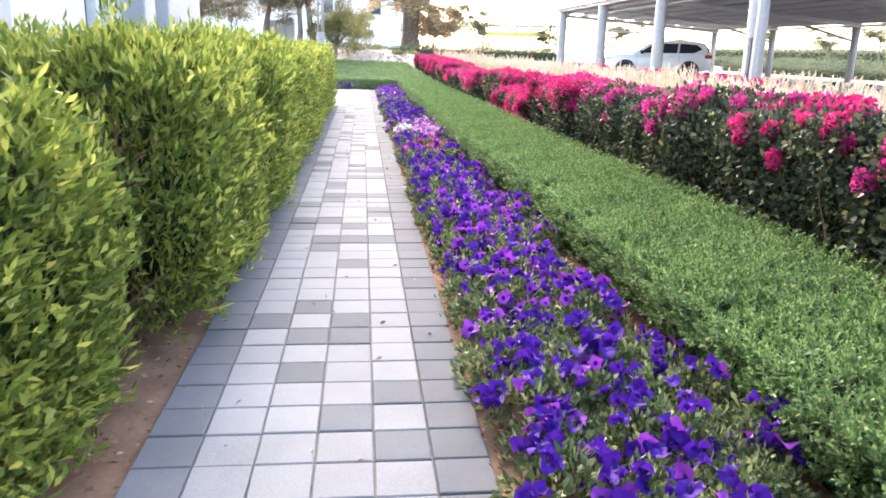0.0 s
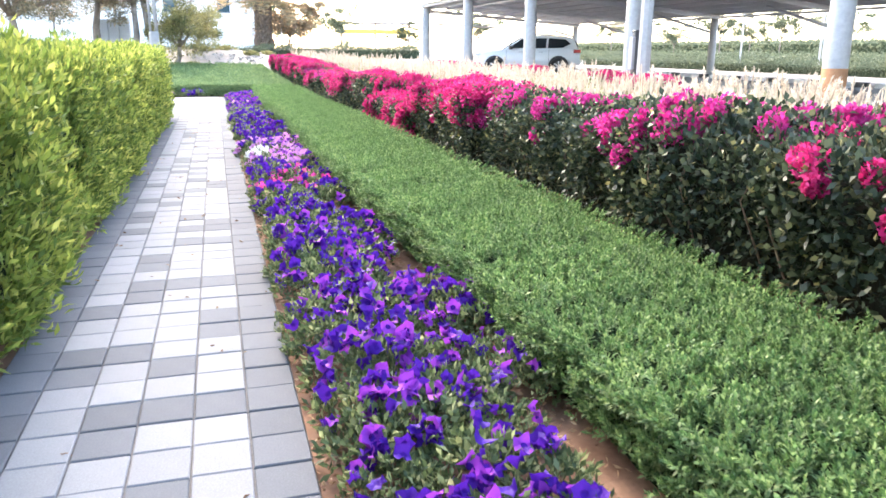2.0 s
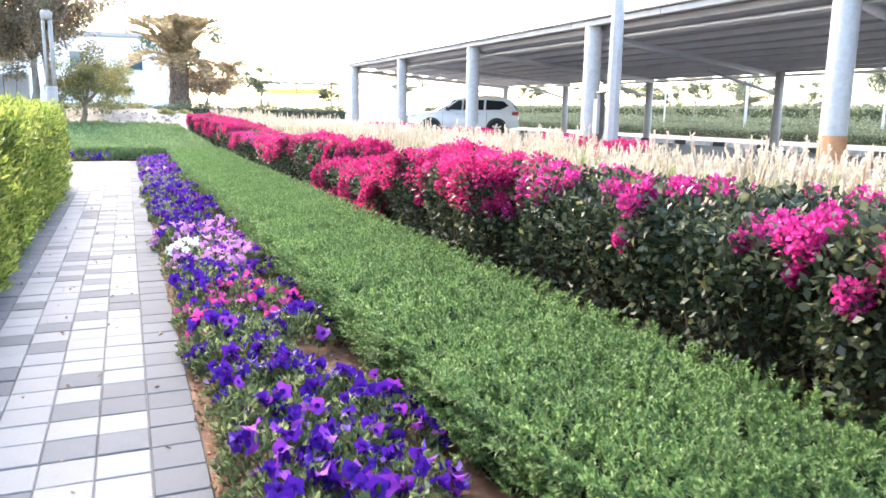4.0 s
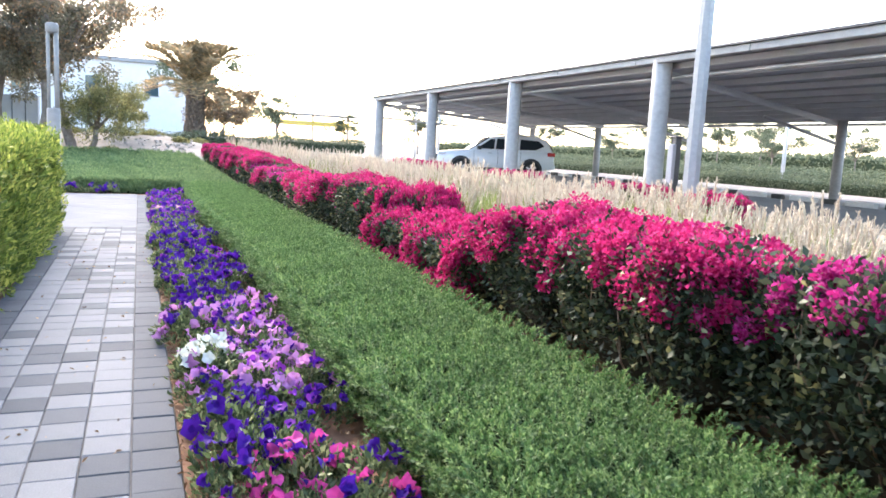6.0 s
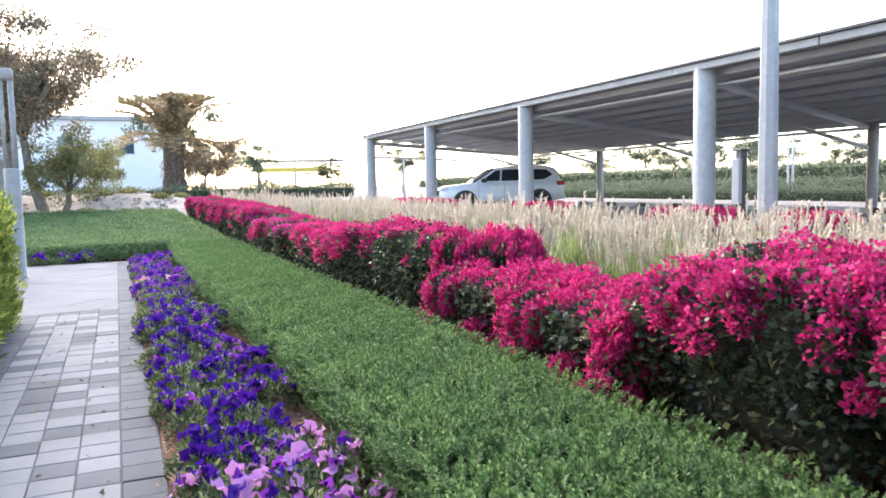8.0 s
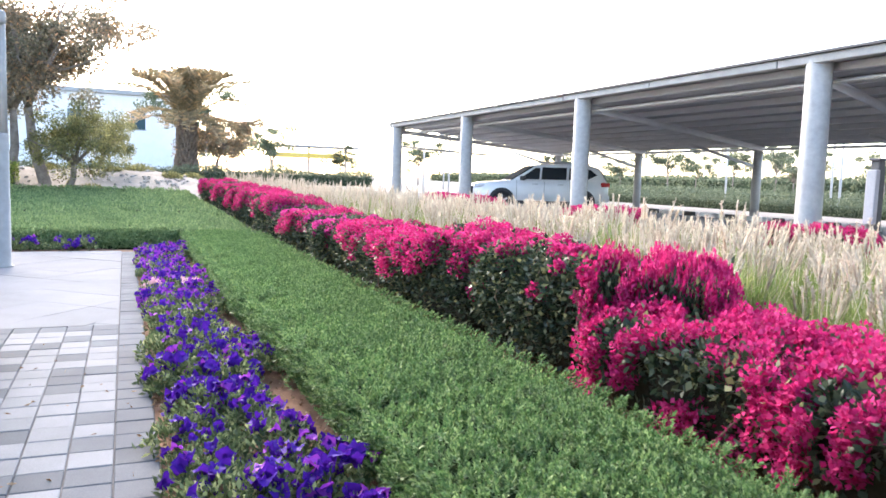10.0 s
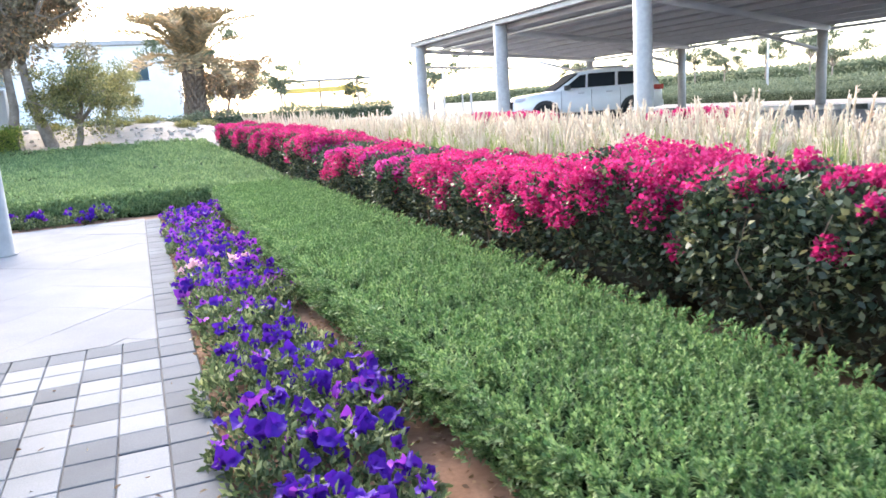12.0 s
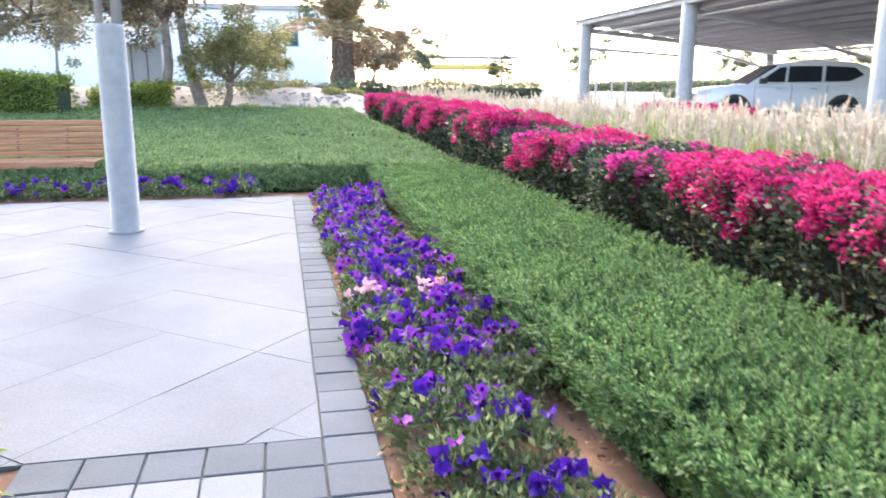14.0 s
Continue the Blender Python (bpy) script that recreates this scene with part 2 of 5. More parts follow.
# ---------------------------------------------------------------- mesh tools
rng = np.random.default_rng(7)


def link_mesh(name, mesh, material, parent=None, label=""):
    mats = material if isinstance(material, (list, tuple)) else [material]
    for mt in mats:
        if mt not in mesh.materials[:]:
            mesh.materials.append(mt)
    ob = new(name, mesh)
    ob.parent = parent
    if label:
        ob["label"] = label
    return ob


def mesh_of(name, verts, faces, smooth=False):
    me = bpy.data.meshes.new(name)
    me.from_pydata([tuple(v) for v in verts], [], [tuple(f) for f in faces])
    if smooth:
        me.polygons.foreach_set("use_smooth", [True] * len(me.polygons))
    me.update()
    return me


def part(name, bm, material, parent=None, label="", smooth=False):
    """Link a bmesh or a mesh as one object under a thing."""
    if isinstance(bm, bmesh.types.BMesh):
        me = bpy.data.meshes.new(name)
        bm.to_mesh(me)
        bm.free()
        if smooth:
            me.polygons.foreach_set("use_smooth", [True] * len(me.polygons))
    else:
        me = bm
    return link_mesh(name, me, material, parent, label)


def thing(name, at=(0, 0, 0), label="", category="", group="", kind=""):
    e = new(name)
    e.location = at
    e.empty_display_size = 0.2
    return tagged(e, label, category, group, kind)


def box(bm, x0, y0, z0, x1, y1, z1, bevel=0.0, seg=1):
    r = bmesh.ops.create_cube(bm, size=1.0)
    for v in r["verts"]:
        v.co = Vector(((x0, x1)[v.co.x > 0], (y0, y1)[v.co.y > 0], (z0, z1)[v.co.z > 0]))
    if bevel:
        es = list({e for v in r["verts"] for e in v.link_edges})
        bmesh.ops.bevel(bm, geom=es, offset=bevel, segments=seg, affect="EDGES", profile=0.6)
    return bm


def boxed(*a, **k):
    return box(bmesh.new(), *a, **k)


def tube(verts, faces, pts, radii, n=8, cap=True):
    """Append a tapering tube through pts to the lists."""
    base = len(verts)
    pts = [Vector(p) for p in pts]
    for i, p in enumerate(pts):
        d = (pts[min(i + 1, len(pts) - 1)] - pts[max(i - 1, 0)]).normalized()
        a = d.cross(Vector((0.31, 0.95, 0.05)) if abs(d.z) > 0.8 else Vector((0, 0, 1))).normalized()
        b = d.cross(a)
        for k in range(n):
            w = 2 * math.pi * k / n
            verts.append(p + (a * math.cos(w) + b * math.sin(w)) * radii[i])
    for i in range(len(pts) - 1):
        for k in range(n):
            q = base + i * n
            faces.append((q + k, q + (k + 1) % n, q + n + (k + 1) % n, q + n + k))
    if cap:
        faces.append(tuple(base + k for k in reversed(range(n))))
        faces.append(tuple(base + (len(pts) - 1) * n + k for k in range(n)))


def tube_mesh(name, pts, radii, n=10):
    v, f = [], []
    tube(v, f, pts, radii, n)
    return mesh_of(name, v, f, True)


def unit(a):
    return a / np.maximum(np.linalg.norm(a, axis=-1, keepdims=True), 1e-9)


def leaf_cloud(r, pos, nor, length, width, out=0.6, up=0.4, spread=0.7, cup=0.12, var=0.35):
    """Pointed leaves as folded quads growing from pos, leaning along nor; arrays of verts and faces."""
    n = len(pos)
    d = unit(nor * out + np.array([0, 0, up]) + r.normal(size=(n, 3)) * spread)
    s = unit(np.cross(d, r.normal(size=(n, 3))))
    c = np.cross(d, s)
    ln = length * (1 + var * r.uniform(-1, 1, (n, 1)))
    wd = width * (1 + var * r.uniform(-1, 1, (n, 1))) * 0.5
    v = np.stack([pos, pos + d * ln * 0.5 + s * wd + c * ln * cup, pos + d * ln, pos + d * ln * 0.5 - s * wd + c * ln * cup], 1)
    f = np.arange(4 * n).reshape(n, 4)
    return v.reshape(-1, 3), f


def sprig_cloud(r, pos, ax, k, tall, leaf, wid, open_=0.9, var=0.3):
    """Short upright shoots, each with k small leaves set round it from foot to tip."""
    n = len(pos)
    tall = tall * (1 + var * r.uniform(-1, 1, (n, 1)))
    side = unit(np.cross(ax, r.normal(size=(n, 3))))
    other = np.cross(ax, side)
    vs = []
    for j in range(k):
        t = (j + 0.5) / k
        w = 2.4 * j + r.uniform(-0.4, 0.4, (n, 1))
        rad = side * np.cos(w) + other * np.sin(w)
        d = unit(rad * open_ * (1.15 - 0.75 * t) + ax * (0.25 + 1.0 * t) + r.normal(size=(n, 3)) * 0.14)
        s = unit(np.cross(d, ax + 0.01)) * (wid * 0.5) * (1 + var * r.uniform(-1, 1, (n, 1)))
        c = np.cross(s, d)
        c = unit(c) * leaf * 0.10
        ln = leaf * (1.1 - 0.35 * t) * (1 + var * r.uniform(-1, 1, (n, 1)))
        p = pos + ax * tall * t
        vs.append(np.stack([p, p + d * ln * 0.55 + s + c, p + d * ln, p + d * ln * 0.55 - s + c], 1))
    v = np.concatenate(vs).reshape(-1, 3)
    return v, np.arange(len(v)).reshape(-1, 4)


def cloud_mesh(name, *clouds):
    vs, fs, k = [], [], 0
    for v, f in clouds:
        vs.append(v)
        fs.append(f + k)
        k += len(v)
    v, f = np.concatenate(vs), np.concatenate(fs)
    me = bpy.data.meshes.new(name)
    me.vertices.add(len(v))
    me.vertices.foreach_set("co", v.astype(np.float32).ravel())
    me.loops.add(f.size)
    me.loops.foreach_set("vertex_index", f.astype(np.int32).ravel())
    me.polygons.add(len(f))
    me.polygons.foreach_set("loop_start", np.arange(0, f.size, f.shape[1], dtype=np.int32))
    me.update(calc_edges=True)
    me.validate()
    return me

# ---------------------------------------------------------------- ground
PATH_L, PATH_END, PLAZA_END = -1.165, 20.77, 26.86
TILE_X, TILE_Y = 0.194, 0.2033


def ground_z(x, y):
    """Flat garden, a car park half a step higher, a stony bank beyond the lawn."""
    park = 0.28 * min(1.0, max(0.0, (x - 7.6) / 1.6))
    back = 0.25 * min(1.0, max(0.0, (y - 28.0) / 14.0))
    s = min(1.0, max(0.0, (y - 41.0) / 7.0))
    bank = 0.95 * s * s * (3 - 2 * s)
    k = min(1.0, max(0.0, (x - 1.0) / 7.0))
    far = min(1.0, max(0.0, (y - 70.0) / 60.0))
    return (park * k + (back + bank) * (1 - k)) * (1 - far) + 0.6 * far


def grid_axis(parts):
    out = []
    for a, b, n in parts:
        out += [a + (b - a) * i / n for i in range(n)]
    return out + [parts[-1][1]]


gx = grid_axis([(-1500, -60, 6), (-60, -12, 8), (-12, 12, 32), (12, 60, 10), (60, 1500, 6)])
gy = grid_axis([(-600, -20, 4), (-20, 26, 16), (26, 60, 34), (60, 140, 10), (140, 3000, 8)])
gv = [(x, y, ground_z(x, y) - 0.06 + (0.05 * noise.noise((x, y, 0.0)) if y > 41 and x < 4 else 0)) for y in gy for x in gx]
gf = [(j * len(gx) + i, j * len(gx) + i + 1, (j + 1) * len(gx) + i + 1, (j + 1) * len(gx) + i) for j in range(len(gy) - 1) for i in range(len(gx) - 1)]
tagged(link_mesh("ground", mesh_of("ground", gv, gf, True), M["sand"]), "dry sandy ground reaching to the horizon", "ground", kind="structure")

# soil of the beds, slightly uneven
def soil_sheet(name, x0, x1, y0, y1, z, label, mat="soil", step=0.12, rough=0.018, follow=False):
    nx, ny = max(2, int((x1 - x0) / step)), max(2, int((y1 - y0) / step))
    v = []
    for j in range(ny + 1):
        for i in range(nx + 1):
            x, y = x0 + (x1 - x0) * i / nx, y0 + (y1 - y0) * j / ny
            h = noise.noise((x * 4, y * 4, 0)) * rough + noise.noise((x * 13, y * 13, 3)) * rough * 0.5
            v.append((x, y, z + h + (ground_z(x, y) if follow else 0)))
    f = [(j * (nx + 1) + i, j * (nx + 1) + i + 1, (j + 1) * (nx + 1) + i + 1, (j + 1) * (nx + 1) + i) for j in range(ny) for i in range(nx)]
    return tagged(link_mesh(name, mesh_of(name, v, f, True), M[mat]), label, "ground", kind="structure")


soil_sheet("soil_bed", 0.004, 3.5, -2, 27.4, -0.022, "reddish brown bare soil of the flower bed")
soil_sheet("soil_bed", -3.0, PATH_L - 0.004, -2, PATH_END - 0.003, -0.022, "reddish brown soil strip under the hedge")
soil_sheet("soil_bed", -9.0, 0.004, PLAZA_END + 0.004, 27.4, -0.022, "reddish brown soil strip behind the paving")
soil_sheet("grass_bed", 3.5, 9.3, -2, 48, 0.0, "dry sandy soil of the ornamental grass bed", "sand", 0.5, 0.03, True)
soil_sheet("stony_bank", -14, 5.5, 41.5, 49.5, 0.0, "stony bank of pale gravel and earth", "gravel", 0.3, 0.06, True)

# bedding under the pavers and the plaza
pb = bmesh.new()
box(pb, PATH_L, -2, -0.09, -0.002, PATH_END, -0.012)
tagged(part("path_bedding", pb, M["bedding"]), "dark sand filling the joints of the paved path", "paving", kind="structure")
pb = bmesh.new()
box(pb, -9, PATH_END + 0.002, -0.09, -0.002, PLAZA_END, -0.012)
tagged(part("plaza_bedding", pb, M["bedding"]), "dark sand filling the joints of the seating plaza", "paving", kind="structure")

# car park surface, road beyond and kerbs
pb = bmesh.new()
box(pb, 9.42, -30, -0.3, 18.6, 62, 0.27)
tagged(part("car_park", pb, M["asphalt"]), "grey asphalt surface of the covered car park", "road", kind="structure")
pb = bmesh.new()
box(pb, 44, -60, -0.3, 52, 160, 0.42)
tagged(part("road", pb, M["asphalt"]), "grey asphalt road beyond the hedges", "road", kind="structure")
kerb_a = thing("kerb", (0, 0, 0), "painted concrete kerb in black and white blocks", "kerb", kind="structure")
kbm = boxed(-0.09, 0, 0.0, 0.09, 0.96, 0.30, 0.02)
kme = bpy.data.meshes.new("kerb_block")
kbm.to_mesh(kme)
kme_b = bpy.data.meshes.new("kerb_block")
boxed(-0.09, 0.28, 0.0, 0.09, 0.70, 0.302, 0.02).to_mesh(kme_b)
for i in range(46):
    ob = link_mesh("kerb_block", kme_b if i % 2 else kme, M["kerb_black"] if i % 2 else M["kerb_white"], kerb_a)
    ob.location = (18.72, 8 + i * 1.0, 0.11)
kerb_b = thing("kerb", (0, 0, 0), "pale concrete kerb along the grass bed", "kerb", kind="structure")
for i in range(56):
    ob = link_mesh("kerb_block", kme, M["kerb_white"], kerb_b)
    ob.location = (9.33, -2 + i * 1.0, 0.08)

# ---------------------------------------------------------------- hedge on the path's edge


def hump(r, n, size, power=8.0):
    """Points and normals spread evenly over a rounded box standing on the ground."""
    area = np.array([size[1] * size[2], size[0] * size[2], size[0] * size[1] * 0.5])
    ax = r.choice(3, n, p=area / area.sum())
    p = r.uniform(-1, 1, (n, 3))
    p[np.arange(n), ax] = np.where(r.random(n) < 0.5, -1.0, 1.0)
    p[(ax == 2), 2] = 1.0
    m = (np.abs(p) ** power).sum(1, keepdims=True) ** (1 / power)
    nor = unit(np.sign(p) * np.abs(p / m) ** 3)
    q = p / m * (0.92 + 0.08 * r.random((n, 1))) * np.array(size) * 0.5
    q[:, 2] += size[2] * 0.5
    return q, nor


def lumpy(r, q, amp, freq, seed):
    out = q.copy()
    for i, a in enumerate(q):
        k = noise.noise((a[0] * freq + seed, a[1] * freq, a[2] * freq))
        out[i, :2] *= 1 + amp * k
        out[i, 2] *= 1 + amp * 0.6 * noise.noise((a[0] * freq, a[1] * freq + seed, 5.0))
    return out


def core_mesh(name, size, seed, shrink=0.86):
    bm = bmesh.new()
    bmesh.ops.create_icosphere(bm, subdivisions=3, radius=1.0)
    for v in bm.verts:
        c = v.co
        q = c / sum(abs(a) ** 5 for a in c) ** 0.2
        k = shrink + 0.06 * noise.noise(q * 2.5 + Vector((seed, 0, 0)))
        v.co = Vector((q.x * size[0] * 0.5 * k, q.y * size[1] * 0.5 * k, size[2] * 0.5 + q.z * size[2] * 0.5 * k))
    me = bpy.data.meshes.new(name)
    bm.to_mesh(me)
    bm.free()
    return me


def hedge_shrub(seed, size, n):
    r = np.random.default_rng(seed)
    e = thing("hedge_shrub", (0, 0, 0), "clipped yellow-green narrow-leaved hedge shrub beside the path", "hedge", "clipped hedge")
    q, nor = hump(r, n, size, 7.0)
    q = lumpy(r, q, 0.15, 3.0, seed)
    keep = q[:, 2] > 0.05
    q, nor = q[keep], nor[keep]
    wild = r.random(len(q)) < 0.12
    q[wild] += nor[wild] * r.uniform(0.02, 0.11, (wild.sum(), 1)) + np.array([0, 0, 0.02])
    # sprigs: several leaves fan out from each point
    k = 5
    pos = np.repeat(q, k, 0) + r.normal(size=(len(q) * k, 3)) * 0.018
    nr = np.repeat(unit(nor + np.array([0, 0, 0.9]) + r.normal(size=nor.shape) * 0.5), k, 0)
    part("foliage", cloud_mesh("foliage", leaf_cloud(r, pos, nr, 0.062, 0.0185, 0.95, 0.35, 0.45)), M["hedge_leaf"], e)
    # closed hull coloured dark to stand for shade inside the shrub
    part("inner_foliage", core_mesh("inner_foliage", size, seed, 0.80), M["under"], e, "solid core coloured dark for the shade between the leaves")
    v, f = [], []
    for i in range(12):
        a, b = r.uniform(-0.4, 0.4) * size[0], r.uniform(-0.45, 0.45) * size[1]
        tube(v, f, [(a * 0.5, b * 0.6, -0.06), (a * 0.8, b * 0.8, size[2] * 0.3), (a * 1.1, b * 1.02, size[2] * 0.8)], [0.012, 0.009, 0.004], 5)
    part("branchwork", mesh_of("branchwork", v, f, True), M["twig"], e, "thin brown woody stems")
    return e


hs = [hedge_shrub(11, (1.2, 1.75, 1.2), 7000), hedge_shrub(12, (1.22, 1.7, 1.24), 7000), hedge_shrub(13, (1.15, 1.8, 1.22), 7000)]
hr = random.Random(4)
# y, x, height and length of each shrub in turn; the near one stands back from the path
hedge_row = [(0.9, -1.92, 0.92, 1.0), (2.55, -1.92, 0.92, 1.0), (4.30, -1.91, 0.90, 1.0), (6.60, -1.71, 1.05, 1.22), (8.85, -1.70, 1.03, 1.2), (11.05, -1.69, 1.0, 1.08),
             (12.72, -1.69, 1.02, 1.06), (14.85, -1.70, 1.0, 1.06), (16.40, -1.69, 1.0, 1.0), (18.00, -1.70, 1.0, 1.0), (19.65, -1.74, 1.0, 1.0)]
for i, (y, x, tall, long_) in enumerate(hedge_row):
    m = pose(x, y, 0, 0, 0, hr.choice((0, 180)) + hr.uniform(-4, 4)) @ Matrix.Diagonal((1, long_, tall, 1))
    if i < 3:
        hs[i].matrix_basis = m
    else:
        copy_thing(hs[i % 3], m @ Matrix.Diagonal([1 / c for c in hs[i % 3].scale] + [1]))
# bare brown gap in the hedge
gap = thing("dead_branches", (-1.52, 5.42, 0), "bare dead brown twigs in a gap of the hedge", "shrub")
v, f = [], []
for i in range(150):
    a = Vector((hr.uniform(-0.3, 0.12), hr.uniform(-0.2, 0.22), hr.uniform(-0.05, 0.85)))
    d = Vector((hr.uniform(-0.1, 0.22), hr.uniform(-0.28, 0.28), hr.uniform(0.05, 0.4)))
    tube(v, f, [a, a + d * 0.5 + Vector((0, 0, 0.03)), a + d], [0.005, 0.0035, 0.0015], 4)
part("branchwork", mesh_of("branchwork", v, f), M["dead_twig"], gap)["kind"] = "stuff"

# ---------------------------------------------------------------- ground-cover hedge and lawn


def cover_tile(name, seed, sx, sy, h, n, leaf, wid, mat, side=False, n_side=0):
    """A low clipped block of leafy ground cover; the origin at its corner on the ground."""
    r = np.random.default_rng(seed)
    x, y = r.uniform(0, sx, n), r.uniform(0, sy, n)
    z = np.array([h + 0.02 * noise.noise((a * 5, b * 5, seed)) + 0.045 * noise.noise((a * 15, b * 15, seed)) - 0.03 for a, b in zip(x, y)])
    if side:
        edge = np.minimum(x, sx - x)
        z -= 0.10 * np.clip(1 - edge / 0.16, 0, 1) ** 2
    pos = np.stack([x, y, z - 0.035 * r.random(n) ** 2], 1)
    nor = np.tile([0, 0, 1.0], (n, 1))
    if side and n_side:
        s = r.random(n_side) < 0.72
        zz = h * r.random(n_side) ** 0.7
        xs = np.where(s, 0.0, sx)
        bulge = 0.05 * np.sin(zz / h * 2.6) + 0.03 * r.normal(size=n_side)
        p2 = np.stack([xs + np.where(s, -bulge, bulge) + np.where(s, 0.03, -0.03), r.uniform(0, sy, n_side), zz], 1)
        pos = np.concatenate([pos, p2])
        nor = np.concatenate([nor, np.stack([np.where(s, -1.0, 1.0), np.zeros(n_side), np.full(n_side, 0.5)], 1)])
    ax = unit(nor + np.array([0, 0, 0.35]) + r.normal(size=nor.shape) * 0.26)
    return cloud_mesh(name, sprig_cloud(r, pos, ax, 15, 0.052, leaf, wid))


GC0, GC1 = 0.86, 1.98
gc_mesh = [cover_tile("foliage", 30 + i, GC1 - GC0, 1.0, 0.285, 1900, 0.027, 0.0105, None, True, 650) for i in range(3)]
# solid block painted dark for the shade beneath the sprigs
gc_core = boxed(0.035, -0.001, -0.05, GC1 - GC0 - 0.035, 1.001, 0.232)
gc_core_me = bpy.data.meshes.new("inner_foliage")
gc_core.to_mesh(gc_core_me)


def band_x(y):
    """The band runs slightly askew to the path."""
    return float(np.interp(y, [5, 8, 12, 18, 21.5, 24, 27], [0.16, 0.12, 0.0, 0.0, -0.09, -0.07, -0.03]))


for i in range(27):
    e = thing("ground_cover_plant", (GC0 + band_x(0.7 + i), 0.2 + i, 0), "low clipped fine-leaved green ground cover beside the petunias", "ground cover", "ground cover band")
    o = link_mesh("foliage", gc_mesh[i % 3], M["ground_leaf"], e)
    link_mesh("inner_foliage", gc_core_me, M["under"], e, "solid core coloured dark for the shade between the leaves")

# wide lawn of the same plant behind the plaza
lr = np.random.default_rng(50)
def lawn_part(x0, x1, y0, y1, n, leaf, wid, seed):
    r = np.random.default_rng(seed)
    x, y = r.uniform(x0, x1, n), r.uniform(y0, y1, n)
    z = np.array([ground_z(a, b) + 0.27 + 0.03 * noise.noise((a * 2, b * 2, 7)) + 0.03 * noise.noise((a * 6, b * 6, 2)) for a, b in zip(x, y)])
    pos = np.stack([x, y, z - 0.03 * r.random(n)], 1)
    return leaf_cloud(r, np.repeat(pos, 3, 0) + r.normal(size=(n * 3, 3)) * 0.012, np.tile([0, 0, 1.0], (3 * n, 1)), leaf, wid, 0.8, 0.2, 0.6)


def lawn_front(x0, x1, y, n, seed):
    r = np.random.default_rng(seed)
    t = r.random(n)
    pos = np.stack([r.uniform(x0, x1, n), y - 0.10 + 0.36 * t ** 2 + 0.03 * r.normal(size=n), -0.03 + 0.32 * t ** 0.7], 1)
    return leaf_cloud(r, pos, np.tile([0, -0.6, 0.8], (n, 1)), 0.055, 0.022, 0.5, 0.6, 0.6)


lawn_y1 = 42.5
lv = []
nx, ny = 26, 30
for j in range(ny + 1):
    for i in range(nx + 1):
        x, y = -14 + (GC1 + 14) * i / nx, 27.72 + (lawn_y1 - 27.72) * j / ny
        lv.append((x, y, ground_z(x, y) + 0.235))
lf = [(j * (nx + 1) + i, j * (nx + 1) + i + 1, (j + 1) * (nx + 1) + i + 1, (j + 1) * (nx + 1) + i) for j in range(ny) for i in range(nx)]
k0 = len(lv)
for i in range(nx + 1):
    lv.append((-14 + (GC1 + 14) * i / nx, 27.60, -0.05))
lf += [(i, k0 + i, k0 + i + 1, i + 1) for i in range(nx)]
# the sheet itself is coloured near-black as shade below the loose lawn leaves
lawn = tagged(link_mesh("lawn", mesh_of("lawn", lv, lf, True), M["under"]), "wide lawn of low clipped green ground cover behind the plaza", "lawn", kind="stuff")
part("lawn_leaves", cloud_mesh("lawn_leaves", lawn_part(-7, GC1, 27.55, 32, 17000, 0.05, 0.02, 51), lawn_part(-10, GC1, 32, lawn_y1, 19000, 0.07, 0.03, 52),
                               lawn_part(-14, -7, 27.55, lawn_y1, 7000, 0.09, 0.04, 54), lawn_front(-8, 0.9, 27.53, 30000, 53)), M["lawn_leaf"], lawn)

# ---------------------------------------------------------------- petunias


def flower_mesh(name, seed, radius=0.032, fold=0.006):
    r = random.Random(seed)
    v, f = [(0, 0, -0.012)], []
    n = 15
    for k in range(n):
        w = 2 * math.pi * k / n
        lob = 1 + 0.16 * math.cos(5 * w) + r.uniform(-0.06, 0.06)
        v.append((0.35 * radius * math.cos(w), 0.35 * radius * math.sin(w), 0.004))
        v.append((radius * lob * math.cos(w), radius * lob * math.sin(w), 0.008 + fold * math.cos(2 * w + seed) + r.uniform(-0.011, 0.011)))
    for k in range(n):
        a, b = 1 + 2 * k, 1 + 2 * ((k + 1) % n)
        f += [(0, a, b), (a, a + 1, b + 1, b)]
    me = mesh_of(name, v, f, True)
    return me


flower_shapes = [flower_mesh("blossom", 1, 0.032), flower_mesh("blossom", 2, 0.034, 0.014), flower_mesh("blossom", 3, 0.030, 0.02), flower_mesh("blossom", 4, 0.026, -0.016)]
FLOWERS = {}
for col in ("violet", "purple", "magenta", "lilac", "rosy", "white_petal"):
    FLOWERS[col] = []
    for me in flower_shapes:
        m2 = me.copy()
        m2.materials.append(M[col])
        m2.materials.append(M["throat"] if col in ("violet", "purple") else M[col])
        for p in m2.polygons:
            p.material_index = 1 if len(p.vertices) == 3 else 0
        FLOWERS[col].append(m2)


def plant_leaves(seed):
    r = np.random.default_rng(seed)
    n = 170
    a, d = r.uniform(0, 2 * math.pi, n), 0.19 * np.sqrt(r.random(n))
    h = 0.17 * (1 - (d / 0.23) ** 2) * r.uniform(0.3, 1.0, n)
    pos = np.stack([d * np.cos(a), d * np.sin(a), h], 1)
    nor = unit(np.stack([np.cos(a) * d * 4, np.sin(a) * d * 4, np.full(n, 0.7)], 1))
    P = np.repeat(pos, 4, 0) + r.normal(size=(n * 4, 3)) * 0.012
    return cloud_mesh("leaves", leaf_cloud(r, P, np.repeat(nor, 4, 0), 0.037, 0.016, 0.7, 0.25, 0.65))


